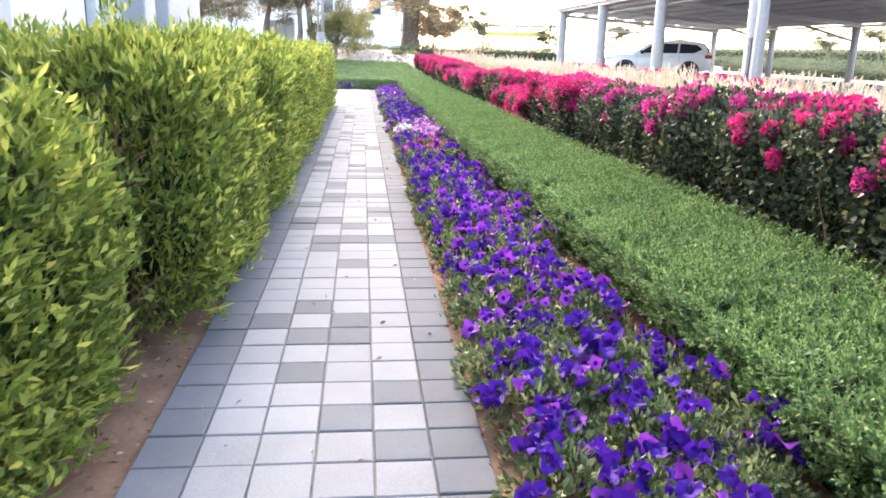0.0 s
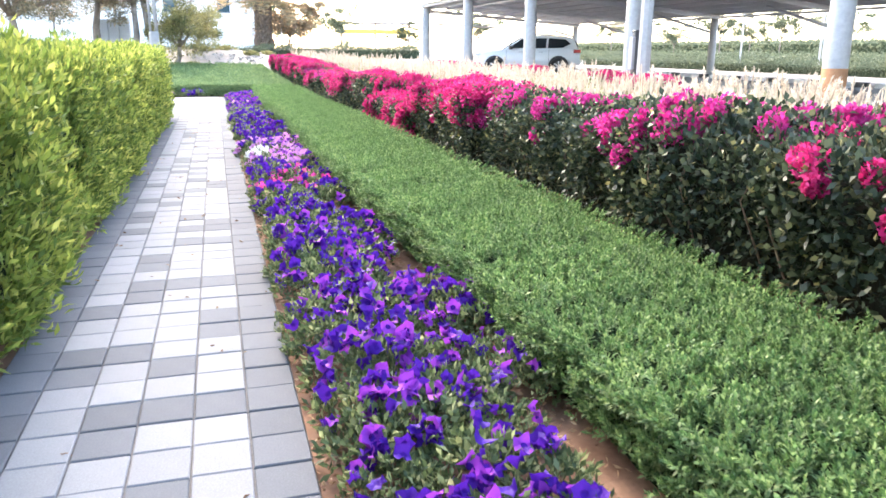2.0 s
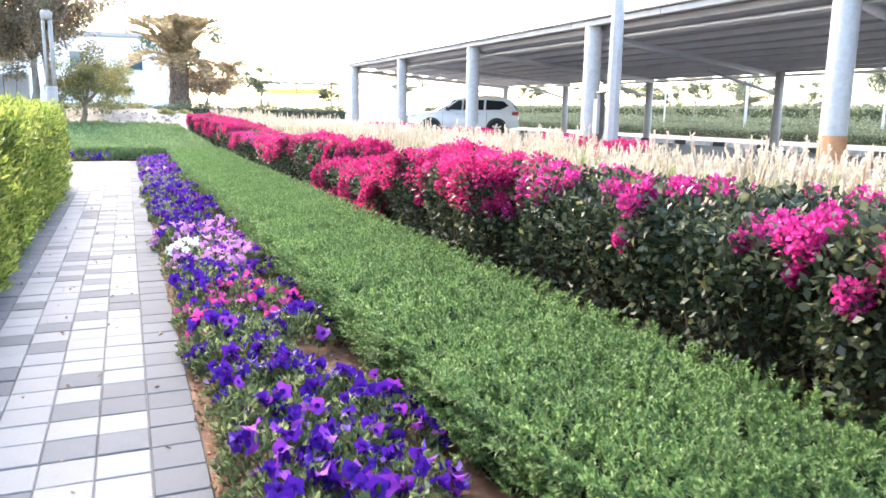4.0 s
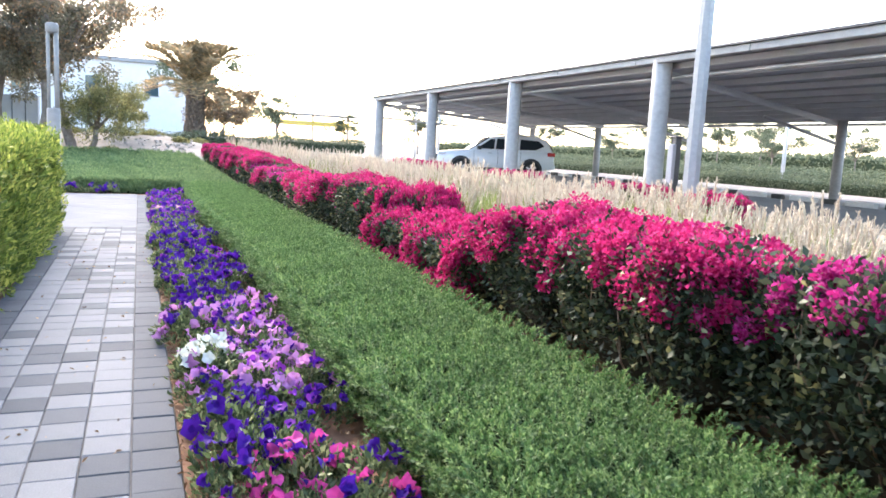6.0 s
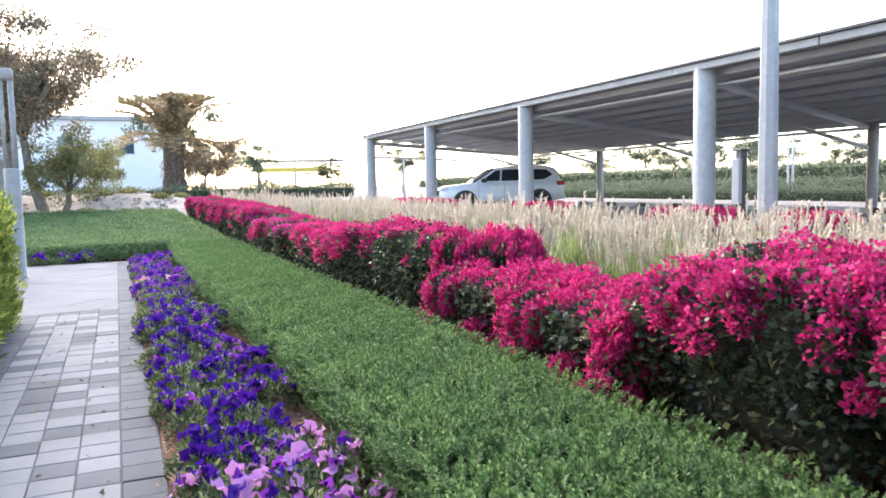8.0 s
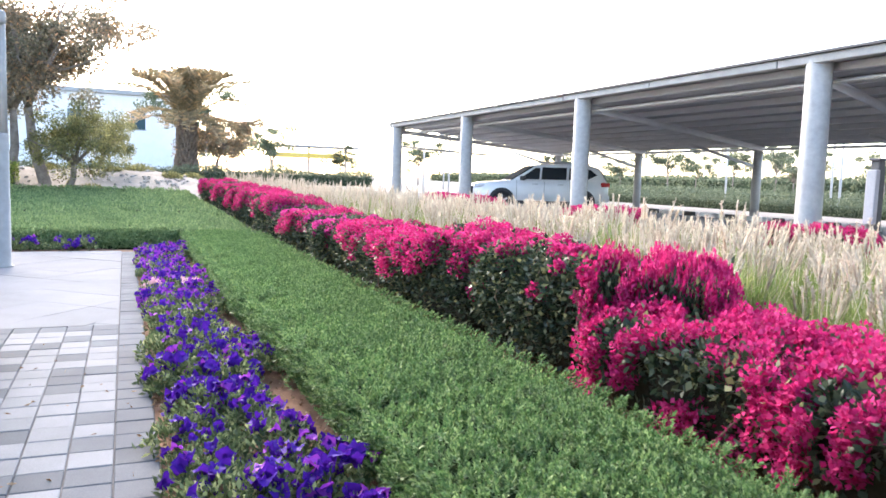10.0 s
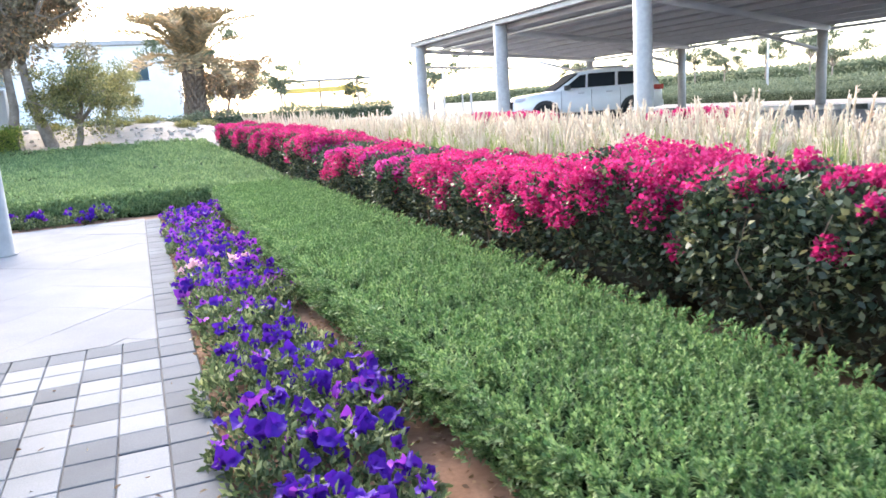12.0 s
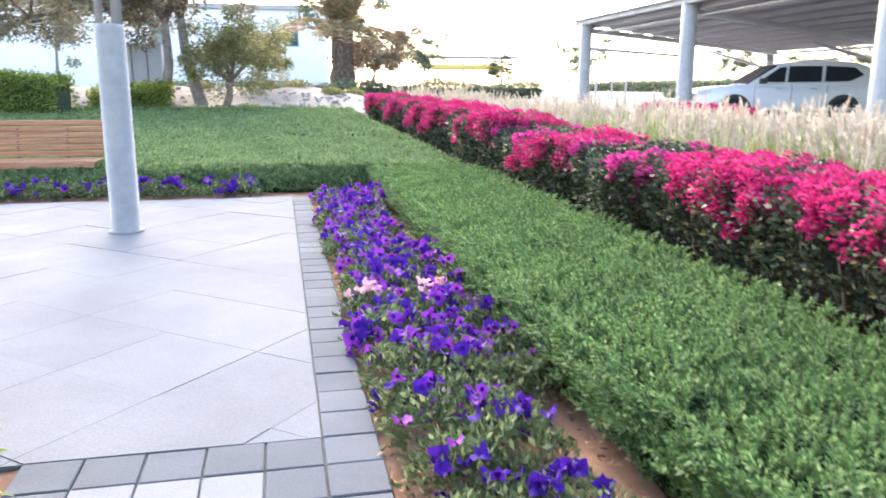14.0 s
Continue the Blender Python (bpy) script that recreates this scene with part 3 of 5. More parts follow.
plant_me = [plant_leaves(60 + i) for i in range(4)]


def petunia_colour(y, x, r):
    u = r.random()
    if 11.3 < y < 12.15:
        return "magenta" if u < 0.62 else "violet"
    if 13.35 < y < 13.95 and x < 0.3:
        return "white_petal" if u < 0.8 else "lilac"
    if 12.9 < y < 15.0:
        return "lilac" if u < 0.62 else ("purple" if u < 0.8 else "violet")
    if 22.0 < y < 22.45:
        return "rosy" if u < 0.6 else "purple"
    if 5.5 < y < 9.5:
        return "purple" if u < 0.42 else "violet"
    if y > 27:
        return "violet" if u < 0.9 else "purple"
    if y > 20.5:
        return "purple" if u < 0.5 else "violet"
    return "violet" if u < 0.88 else "purple"


NAMES = {"violet": "deep violet", "purple": "bright purple", "magenta": "magenta pink", "lilac": "lilac pink", "rosy": "pale rose pink", "white_petal": "white"}
fr = random.Random(21)


def petunia(x, y, n_flowers, s=1.0):
    cols = [petunia_colour(y, x, fr) for _ in range(n_flowers)]
    main = max(set(cols), key=cols.count) if cols else "violet"
    e = thing("petunia_plant", (x, y, -0.015), NAMES[main] + " petunia plant flowering in the soil bed", "flower", "petunia border")
    e.rotation_euler = (0, 0, fr.uniform(0, 6.28))
    e.scale = (s, s, s)
    link_mesh("foliage", fr.choice(plant_me), M["petunia_leaf"], e)
    bunches = [(fr.uniform(0, 6.28), 0.19 * math.sqrt(fr.random())) for _ in range(5)]
    for c in cols:
        if fr.random() < 0.7:
            a, d = fr.choice(bunches)
            px, py = d * math.cos(a) + fr.gauss(0, 0.032), d * math.sin(a) + fr.gauss(0, 0.032)
            a, d = math.atan2(py, px), min(0.21, math.hypot(px, py))
        else:
            a, d = fr.uniform(0, 6.28), 0.2 * math.sqrt(fr.random())
        h = 0.185 * (1 - (d / 0.25) ** 2) + fr.uniform(-0.02, 0.03)
        o = new("blossom", fr.choice(FLOWERS[c]))
        o.parent = e
        o.location = (d * math.cos(a), d * math.sin(a), h)
        tilt = d / 0.2
        o.rotation_euler = Euler((fr.uniform(-1.0, 1.0) - 0.9 * tilt * math.sin(a), fr.uniform(-1.0, 1.0) + 0.9 * tilt * math.cos(a), fr.uniform(0, 6.28)))
        k = fr.uniform(0.85, 1.2)
        o.scale = (k, k, k)


# stretches where the soil beside the ground cover lies bare
BARE = [(5.2, 7.0), (8.5, 9.3), (10.4, 11.0), (12.3, 12.8), (15.2, 16.0), (17.2, 18.9), (19.7, 21.0), (23.3, 25.6)]
y = 0.6
while y < 26.7:
    for col_x in (0.2, 0.44, 0.66) if y > 8.5 else (0.2, 0.43, 0.64, 0.84):
        x = col_x + fr.uniform(-0.06, 0.06)
        if col_x > (0.6 if y > 8.5 else 0.7) and any(a < y < b for a, b in BARE):
            continue
        thin = noise.noise((x * 1.6, y * 1.1, 2.0))
        nf = fr.randint(7, 11) if thin > 0.24 or (19.5 < y < 21.2 and fr.random() < 0.5) else fr.randint(16, 22)
        petunia(x, y + fr.uniform(-0.06, 0.06), nf, fr.uniform(0.85, 1.15))
    y += 0.30
for i in range(18):
    petunia(-7.0 + i * 0.37 + fr.uniform(-0.06, 0.06), 27.18 + fr.uniform(-0.06, 0.06), 19 if i < 11 or i > 13 else 11, 1.1)

# fallen leaves on the bare soil and on the path
n = 11000
r = np.random.default_rng(77)
side = r.random(n)
lx = np.where(side < 0.45, r.uniform(0.0, 0.16, n), np.where(side < 0.75, r.uniform(0.7, 1.0, n), r.uniform(-1.5, -1.17, n)))
lx[:220] = r.uniform(-1.16, 0.0, 220)
pos = np.stack([lx, r.uniform(0, 26.8, n), r.uniform(-0.012, 0.012, n)], 1)
pos[:220, 2] = 0.004
pos[(pos[:, 0] < 0) & (pos[:, 1] > 20.4), 1] -= 7
lit = cloud_mesh("fallen_leaves", leaf_cloud(r, pos, np.tile([0, 0, 0.0], (n, 1)) + r.normal(size=(n, 3)) * [1, 1, 0.15], 0.03, 0.013, 1.0, 0.08, 0.2))
tagged(part("fallen_leaves", lit, M["litter"]), "dry brown fallen leaves scattered over the soil edges", "leaves", kind="stuff")

# ---------------------------------------------------------------- bougainvillea hedge


def bougainvillea(seed, size, n_leaf, n_clump, low, mat, clump=0.115):
    r = np.random.default_rng(seed)
    e = thing("bougainvillea_shrub", (0, 0, 0), "dark-leaved bougainvillea shrub with crimson pink bracts on top", "shrub", "bougainvillea hedge")
    q, nor = hump(r, n_leaf, size, 4.5)
    q = lumpy(r, q, 0.25, 2.0, seed)
    q[:, :2] *= (0.80 + 0.22 * q[:, 2:3] / size[2])
    keep = (q[:, 2] > 0.14) & ((q[:, 2] > 0.34) | (r.random(len(q)) < 0.45))
    q, nor = q[keep], nor[keep]
    pos = np.repeat(q, 3, 0) + r.normal(size=(len(q) * 3, 3)) * 0.035
    part("foliage", cloud_mesh("leaves", leaf_cloud(r, pos, np.repeat(nor, 3, 0), 0.046, 0.029, 0.6, 0.0, 0.7)), M["boug_leaf"], e)
    # hull with the darkness deep in the bush painted on
    part("inner_foliage", core_mesh("inner_foliage", (size[0] * 0.86, size[1] * 0.96, size[2] * 0.93), seed, 0.84), M["core_shade_red"], e, "solid core coloured dark for the shade between the leaves")
    # bract clumps: mostly over the top and shoulders
    c, cn = hump(r, n_clump * 5, size, 4.5)
    c = lumpy(r, c, 0.25, 2.0, seed)
    c[:, :2] *= (0.80 + 0.22 * c[:, 2:3] / size[2])
    hgt = c[:, 2] / size[2]
    prob = np.clip((hgt - low) / (0.92 - low), 0.035, 1) ** 1.2
    pick = (r.random(len(c)) < prob) & (c[:, 2] > 0.15)
    c, cn = c[pick][:n_clump], cn[pick][:n_clump]
    k = 150
    rad = np.repeat(r.uniform(clump * 0.45, clump, (len(c), 1)), k, 0)
    off = unit(r.normal(size=(len(c) * k, 3)))
    cl = np.repeat(c + cn * r.uniform(0.0, 0.07, (len(c), 1)), k, 0) + off * rad * r.random((len(c) * k, 1)) ** 0.4
    bm_ = part("bract_mass", cloud_mesh("bract_mass", leaf_cloud(r, cl, unit(np.repeat(cn, k, 0) * 0.5 + off), 0.026, 0.025, 0.9, 0.3, 0.6, 0.25)), mat, e, "papery crimson pink bracts")
    bm_["kind"] = "stuff"
    v, f = [], []
    for i in range(16):
        a, b = (r.uniform(-0.4, 0.4) if i < 8 else r.choice((-1, 1)) * r.uniform(0.38, 0.45)) * size[0], r.uniform(-0.48, 0.48) * size[1]
        w = r.normal(size=3) * 0.06
        tube(v, f, [(a * 0.6, b * 0.75, -0.06), (a * 0.9 + w[0], b * 0.9 + w[1], size[2] * 0.3), (a * 1.12, b * 1.0 + w[2], size[2] * 0.62), (a * 1.0, b * 1.1, size[2] * 0.92)], [0.009, 0.0065, 0.0045, 0.002], 6)
    part("branchwork", mesh_of("branchwork", v, f, True), M["twig"], e, "crooked grey-brown woody stems")["kind"] = "stuff"
    return e


bg = [bougainvillea(81, (1.05, 1.6, 0.86), 5400, 46, 0.66, M["bract_pink"], 0.09),
      bougainvillea(82, (1.1, 1.7, 0.86), 4200, 125, 0.42, M["bract"]),
      bougainvillea(83, (1.0, 1.6, 0.85), 5600, 34, 0.55, M["bract"], 0.09),
      bougainvillea(84, (1.1, 1.6, 0.52), 2800, 150, 0.12, M["bract"])]


def place(i, m, h=1.0):
    copy_thing(bg[i], m @ Matrix.Diagonal((1, 1, h, 1)))


seq = [2, 2, 0, 2, 0, 0, 0, 1, 1, 3, 3, 2, 1, 1, 1, 0, 1, 0, 1, 2, 1, 1, 2, 1, 0, 2, 1, 0]
for i, k in enumerate(seq):
    y = 2.6 + i * 1.44 if i < 9 else (15.55, 16.95)[i - 9] if i < 11 else 18.5 + (i - 11) * 1.38
    h = 1.11 if y < 9.4 else 1.0 if y < 14.5 else 1.04 if y < 17.5 else 0.93 if y < 20.0 else 0.80 if y < 27.5 else 0.95
    yaw = hr.choice((0, 180)) + hr.uniform(-7, 7)
    place(k, pose(2.76 + hr.uniform(-0.05, 0.05), y, 0 if y < 30 else ground_z(2.7, y) - 0.02, 0, 0, yaw), h)
place(3, pose(2.95, 17.75, 0, 0, 0, 40) @ Matrix.Diagonal((0.8, 0.6, 1, 1)), 1.4)
for (x, y, s) in ((9.0, 35.6, 0), (9.0, 34.2, 0), (8.9, 32.8, 0), (8.9, 27.0, 0), (8.8, 21.6, 0), (8.7, 19.2, 0)):
    place(3, pose(x, y, ground_z(x, y) - 0.02, 0, 0, hr.uniform(0, 360)))
for ob in bg:
    for o in (*ob.children_recursive, ob):
        bpy.data.objects.remove(o)

# ---------------------------------------------------------------- fountain grass


def grass_tuft(seed):
    r = np.random.default_rng(seed)
    e = thing("fountain_grass", (0, 0, 0), "tuft of fountain grass with pale pinkish feathery plumes", "grass", "fountain grass bed")
    n = 300
    a = r.uniform(0, 2 * math.pi, n)
    lean = r.uniform(0.05, 0.55, n)
    ln = r.uniform(0.55, 0.98, n)
    b = np.stack([0.09 * r.normal(size=n), 0.09 * r.normal(size=n), np.full(n, -0.03)], 1)
    d = np.stack([np.cos(a), np.sin(a), np.zeros(n)], 1)
    side = np.stack([-np.sin(a), np.cos(a), np.zeros(n)], 1) * 0.0045
    z = np.array([0, 0, 1.0])
    p1 = b + d * (lean * ln * 0.35)[:, None] + z * (ln * 0.6)[:, None]
    p2 = b + d * (lean * ln * 1.05)[:, None] + z * (ln * (1.0 - 0.35 * lean))[:, None]
    v = np.stack([b - side, b + side, p1 + side, p1 - side], 1).reshape(-1, 3)
    v2 = np.stack([p1 - side, p1 + side, p2 + side * 0.2, p2 - side * 0.2], 1).reshape(-1, 3)
    f = np.arange(4 * n).reshape(n, 4)
    part("blades", cloud_mesh("blades", (v, f), (v2, f)), M["grass_blade"], e)
    k = 20
    cl = []
    hv, hf = [], []
    for i in range(k):
        a = r.uniform(0, 6.28)
        ln, le = r.uniform(0.78, 1.1), r.uniform(0.02, 0.45)
        tip = np.array([math.cos(a) * le * ln, math.sin(a) * le * ln, ln])
        root = np.array([0.05 * math.cos(a), 0.05 * math.sin(a), 0.0])
        ax = unit(tip - root * 0.5)
        m = 40
        t = r.random(m)
        base = tip - ax * 0.25 * (1 - t)[:, None]
        thick = 0.012 * np.sin(np.clip(t * 2.6 + 0.4, 0, 3.1))[:, None]
        pos = base + r.normal(size=(m, 3)) * thick * 0.25
        cl.append(leaf_cloud(r, pos, np.tile(ax, (m, 1)), 0.042, 0.010, 1.0, 0.0, 0.34))
        tube(hv, hf, [tuple(tip - ax * w) for w in (0.21, 0.15, 0.06, -0.03)], [0.004, 0.009, 0.008, 0.002], 5)
        s = unit(np.cross(ax, [0.3, 0.5, 0.1])) * 0.0022
        cl.append((np.stack([root - s, root + s, tip - ax * 0.15 + s, tip - ax * 0.15 - s]), np.arange(4).reshape(1, 4)))
    part("plumes", cloud_mesh("plumes", *cl), M["plume"], e, "feathery pale pink plumes")
    part("seed_heads", mesh_of("seed_heads", hv, hf, True), M["plume"], e, "soft pale pink seed heads")
    return e


gt = [grass_tuft(90 + i) for i in range(4)]
gr = random.Random(5)
count = 0
spots = []
yy = 3.0
while yy < 44:
    xx = 3.75
    dens = 0.62 if yy < 27 else 0.85
    while xx < 8.4:
        spots.append((xx + gr.uniform(-0.2, 0.2), yy + gr.uniform(-0.25, 0.25)))
        xx += dens
    yy += dens * 1.02
for i, (x, y) in enumerate(spots):
    s = gr.uniform(0.82, 1.08) * (0.68 if x > 7.2 else 0.85 if x > 6.0 else 1.0)
    m = pose(x, y, ground_z(x, y) - 0.01, gr.uniform(-4, 4), gr.uniform(-4, 4), gr.uniform(0, 360)) @ Matrix.Diagonal((s, s, s, 1))
    if i < 4:
        gt[i].location = (x, y, ground_z(x, y) - 0.01)
    else:
        copy_thing(gt[i % 4], m)

# ---------------------------------------------------------------- carport
CX = 10.63
COLS = [44.6, 37.5, 30.44, 23.35, 16.14, 9.0]
REAR_X, REAR = 22.0, [50.0, 42.9, 35.7, 28.2, 21.1]
Z_F, Z_R = 3.36, 2.93
SKEW = (52.2 - 45.2) / (22.6 - 10.75)


def roof_z(x):
    return Z_F + (Z_R - Z_F) * (x - CX) / (REAR_X - CX)


carport = thing("carport", (CX, 30, 0.36), "long grey steel carport with flat corrugated roof on round columns", "carport")


def cp(name, bm, mat, label="", smooth=False):
    o = part(name, bm, mat, carport, label, smooth)
    o.location = (-CX, -30, -0.36)
    return o


for i, y in enumerate(COLS):
    v, f = [], []
    tube(v, f, [(CX, y, 0.3), (CX, y, 0.33), (CX, y, 3.50), (CX, y, 3.52)], [0.215, 0.215, 0.215, 0.20], 28)
    cp("column", mesh_of("column", v, f, True), M["painted_steel"], "pale grey painted round steel column")
    if i == 4:
        v, f = [], []
        tube(v, f, [(CX, y, 0.25), (CX, y, 1.02)], [0.222, 0.222], 28)
        cp("column_base", mesh_of("column_base", v, f, True), M["rust"], "rusty brown sleeve round the foot of the column")
for y in REAR:
    v, f = [], []
    tube(v, f, [(REAR_X, y, 0.1), (REAR_X, y, roof_z(REAR_X))], [0.17, 0.17], 20)
    cp("rear_column", mesh_of("rear_column", v, f, True), M["painted_steel"])
    v, f = [], []
    tube(v, f, [(REAR_X, y, 2.1), (REAR_X - 2.6, y + 0.9, roof_z(REAR_X - 2.6) - 0.1)], [0.06, 0.06], 10)
    cp("brace", mesh_of("brace", v, f, True), M["canopy_steel"])
Y0, Y1 = -25.0, 45.1

# roof sheet as long corrugated strips
rv, rf = [], []
NX = 60
xs = [10.62 + (22.7 - 10.62) * i / NX for i in range(NX + 1)]
for x in xs:
    wob = 0.02 if (xs.index(x) % 2) else 0.0
    rv.append((x, Y0, roof_z(x) + 0.12 + wob))
    rv.append((x, Y1 + (x - 10.75) * SKEW, roof_z(x) + 0.12 + wob))
rf = [(2 * i, 2 * i + 2, 2 * i + 3, 2 * i + 1) for i in range(NX)]
nb = len(rv)
rv += [(a, b, c + 0.03) for a, b, c in rv]
rf += [(nb + 2 * i, nb + 2 * i + 1, nb + 2 * i + 3, nb + 2 * i + 2) for i in range(NX)]
rf += [(2 * i, nb + 2 * i, nb + 2 * i + 2, 2 * i + 2) for i in range(NX)] + [(2 * i + 1, 2 * i + 3, nb + 2 * i + 3, nb + 2 * i + 1) for i in range(NX)]
cp("roof", mesh_of("roof", rv, rf), M["canopy_sheet"], "dark grey ribbed roof sheeting")
for k, x in enumerate([10.95 + 1.25 * i for i in range(10)]):
    y1 = Y1 + (x - 10.75) * SKEW - 0.1
    z = roof_z(x)
    cp("purlin", boxed(x - 0.06, Y0, z - 0.02, x + 0.06, y1, z + 0.112), M["canopy_steel"])
# front edge: gutter, fascia and round rail
for i in range(20):
    y = Y0 + (Y1 - Y0) * i / 20
    cp("fascia_panel", boxed(10.42, y + 0.012, roof_z(10.5) + 0.06, 10.60, y + (Y1 - Y0) / 20 - 0.012, roof_z(10.5) + 0.20, 0.012), M["fascia"], "weathered grey fascia board along the roof edge")
cp("roof_edge", boxed(10.36, Y0, roof_z(10.5) + 0.205, 10.64, Y1 + 0.05, roof_z(10.5) + 0.245), M["dark_metal"], "dark roof edging")
v, f = [], []
tube(v, f, [(10.95, Y0, 3.16), (10.95, Y1 - 0.2, 3.16)], [0.03, 0.03], 10)
cp("rail", mesh_of("rail", v, f, True), M["painted_steel"], "pale round steel rail under the roof edge")
for y in COLS:
    v, f = [], []
    tube(v, f, [(CX, y, 3.25), (REAR_X, y + (REAR_X - CX) * SKEW * 0.75, roof_z(REAR_X) - 0.12)], [0.09, 0.09], 8)
    cp("rafter", mesh_of("rafter", v, f, True), M["canopy_steel"])
v, f = [], []
tube(v, f, [(CX, 44.6, 2.62), (CX + 6.0, 44.6 + 6 * SKEW, 2.55)], [0.05, 0.05], 8)
cp("tie_bar", mesh_of("tie_bar", v, f, True), M["canopy_steel"])
v, f = [], []
tube(v, f, [(22.4, Y0, roof_z(22.4) - 0.1), (22.4, Y1 + 11.6 * SKEW, roof_z(22.4) - 0.1)], [0.05, 0.05], 8)
cp("rear_rail", mesh_of("rear_rail", v, f, True), M["canopy_steel"])

# tall lamp pole and the control box by it
v, f = [], []
tube(v, f, [(9.32, 20.53, 0.2), (9.32, 20.53, 0.32), (9.32, 20.53, 0.33), (9.32, 20.53, 9.0)], [0.22, 0.22, 0.16, 0.10], 8)
lp = tagged(link_mesh("lamp_pole", mesh_of("lamp_pole", v, f), M["painted_steel"]), "tall tapering grey octagonal lamp pole in the grass bed", "lamp pole")
cb = thing("control_box", (9.54, 21.3, 0.25), "grey electrical control box on a dark post beside the pole", "electrical box")
part("post", boxed(-0.07, -0.07, -0.05, 0.07, 0.07, 1.50, 0.015), M["dark_metal"], cb)
part("case", boxed(-0.155, -0.10, 0.62, -0.072, 0.06, 1.38, 0.02, seg=2), M["grey_wall"], cb, "grey steel case")
part("lid", boxed(-0.09, -0.09, 1.5, 0.09, 0.09, 1.54, 0.012), M["dark_metal"], cb)

# ---------------------------------------------------------------- car


def suv():
    e = thing("car", (0, 0, 0), "white seven-seat off-road car parked under the carport", "car")
    # stations from nose (+x) to tail: x, half width, sill z, shoulder z
    st = [(2.36, 0.62, 0.50, 0.80), (2.30, 0.80, 0.40, 0.92), (2.12, 0.90, 0.36, 1.00), (1.75, 0.945, 0.34, 1.06), (1.15, 0.955, 0.33, 1.11), (0.8, 0.955, 0.33, 1.13),
          (0.0, 0.96, 0.33, 1.13), (-0.9, 0.96, 0.33, 1.15), (-1.6, 0.955, 0.34, 1.17), (-2.1, 0.93, 0.38, 1.17), (-2.36, 0.87, 0.44, 1.15), (-2.42, 0.78, 0.50, 1.05)]
    v, f = [], []
    n = 10
    for x, w, z0, z1 in st:
        zs = z0 + (z1 - z0) * 0.62
        prof = [(-w * 0.86, z0), (-w * 0.98, z0 + 0.10), (-w, z0 + (z1 - z0) * 0.5), (-w * 0.985, zs), (-w * 0.93, z1), (w * 0.93, z1), (w * 0.985, zs), (w, z0 + (z1 - z0) * 0.5), (w * 0.98, z0 + 0.10), (w * 0.86, z0)]
        v += [(x, a, b) for a, b in prof]
    for i in range(len(st) - 1):
        for k in range(n):
            f.append((i * n + k, i * n + (k + 1) % n, (i + 1) * n + (k + 1) % n, (i + 1) * n + k))
    f += [tuple(reversed(range(n))), tuple((len(st) - 1) * n + k for k in range(n))]
    body = part("body", mesh_of("body", v, f, True), M["car_paint"], e)
    # greenhouse
    cs = [(1.12, 0.84, 1.10, 1.12), (0.72, 0.82, 1.11, 1.36), (0.22, 0.80, 1.12, 1.69), (-0.2, 0.79, 1.12, 1.76), (-1.0, 0.78, 1.13, 1.79), (-1.75, 0.77, 1.14, 1.76), (-2.12, 0.76, 1.14, 1.66), (-2.34, 0.78, 1.14, 1.18)]
    v, f = [], []
    n = 8
    for x, w, z0, z1 in cs:
        t = 0.80
        wt = w * (1 - 0.16 * (z1 - z0) / 0.65)
        v += [(x, -w, z0), (x, -(w + wt) / 2, (z0 + z1) / 2), (x, -wt, z1 - 0.05), (x, -wt * t, z1), (x, wt * t, z1), (x, wt, z1 - 0.05), (x, (w + wt) / 2, (z0 + z1) / 2), (x, w, z0)]
    for i in range(len(cs) - 1):
        for k in range(n - 1):
            f.append((i * n + k, i * n + k + 1, (i + 1) * n + k + 1, (i + 1) * n + k))
    f += [tuple(reversed(range(n))), tuple((len(cs) - 1) * n + k for k in range(n))]
    part("cabin", mesh_of("cabin", v, f, True), M["car_paint"], e)

    def side_w(z):
        return 0.80 - 0.13 * (z - 1.13) / 0.6 + 0.032

    def pane(name, pts, sgn, mat, lift=0.0):
        a = [(x, sgn * (side_w(z) + lift), z) for x, z in pts]
        b = [(x, sgn * (side_w(z) + lift - 0.03), z) for x, z in pts]
        k = len(pts)
        fs = [tuple(range(k)), tuple(reversed(range(k, 2 * k)))] + [(i, (i + 1) % k, k + (i + 1) % k, k + i) for i in range(k)]
        return part(name, mesh_of(name, a + b, fs), mat, e)

    for sgn in (1, -1):
        pane("side_window", [(0.80, 1.19), (0.10, 1.19), (0.05, 1.61), (0.22, 1.60)], sgn, M["car_glass"])
        pane("side_window", [(0.02, 1.19), (-0.86, 1.20), (-0.90, 1.64), (-0.03, 1.63)], sgn, M["car_glass"])
        pane("side_window", [(-0.96, 1.20), (-1.62, 1.22), (-1.98, 1.40), (-1.74, 1.60), (-1.0, 1.64)], sgn, M["car_glass"])
        part("mirror", boxed(0.62, sgn * 0.93 - 0.10, 1.14, 0.80, sgn * 0.93 + 0.10, 1.30, 0.04, seg=2), M["trim"], e, "black door mirror")
        part("sill_trim", boxed(-1.02, sgn * 0.955 - 0.03, 0.30, 1.0, sgn * 0.955 + 0.03, 0.42, 0.015), M["trim"], e)
        for x in (0.18, -0.72):
            part("door_handle", boxed(x, sgn * 0.965 - 0.02, 1.00, x + 0.2, sgn * 0.965 + 0.02, 1.035, 0.01), M["alloy"], e)
        for x in (0.92, -0.05, -0.98):
            part("door_gap", boxed(x - 0.005, sgn * 0.958 - 0.004, 0.45, x + 0.005, sgn * 0.958 + 0.004, 1.12), M["trim"], e)
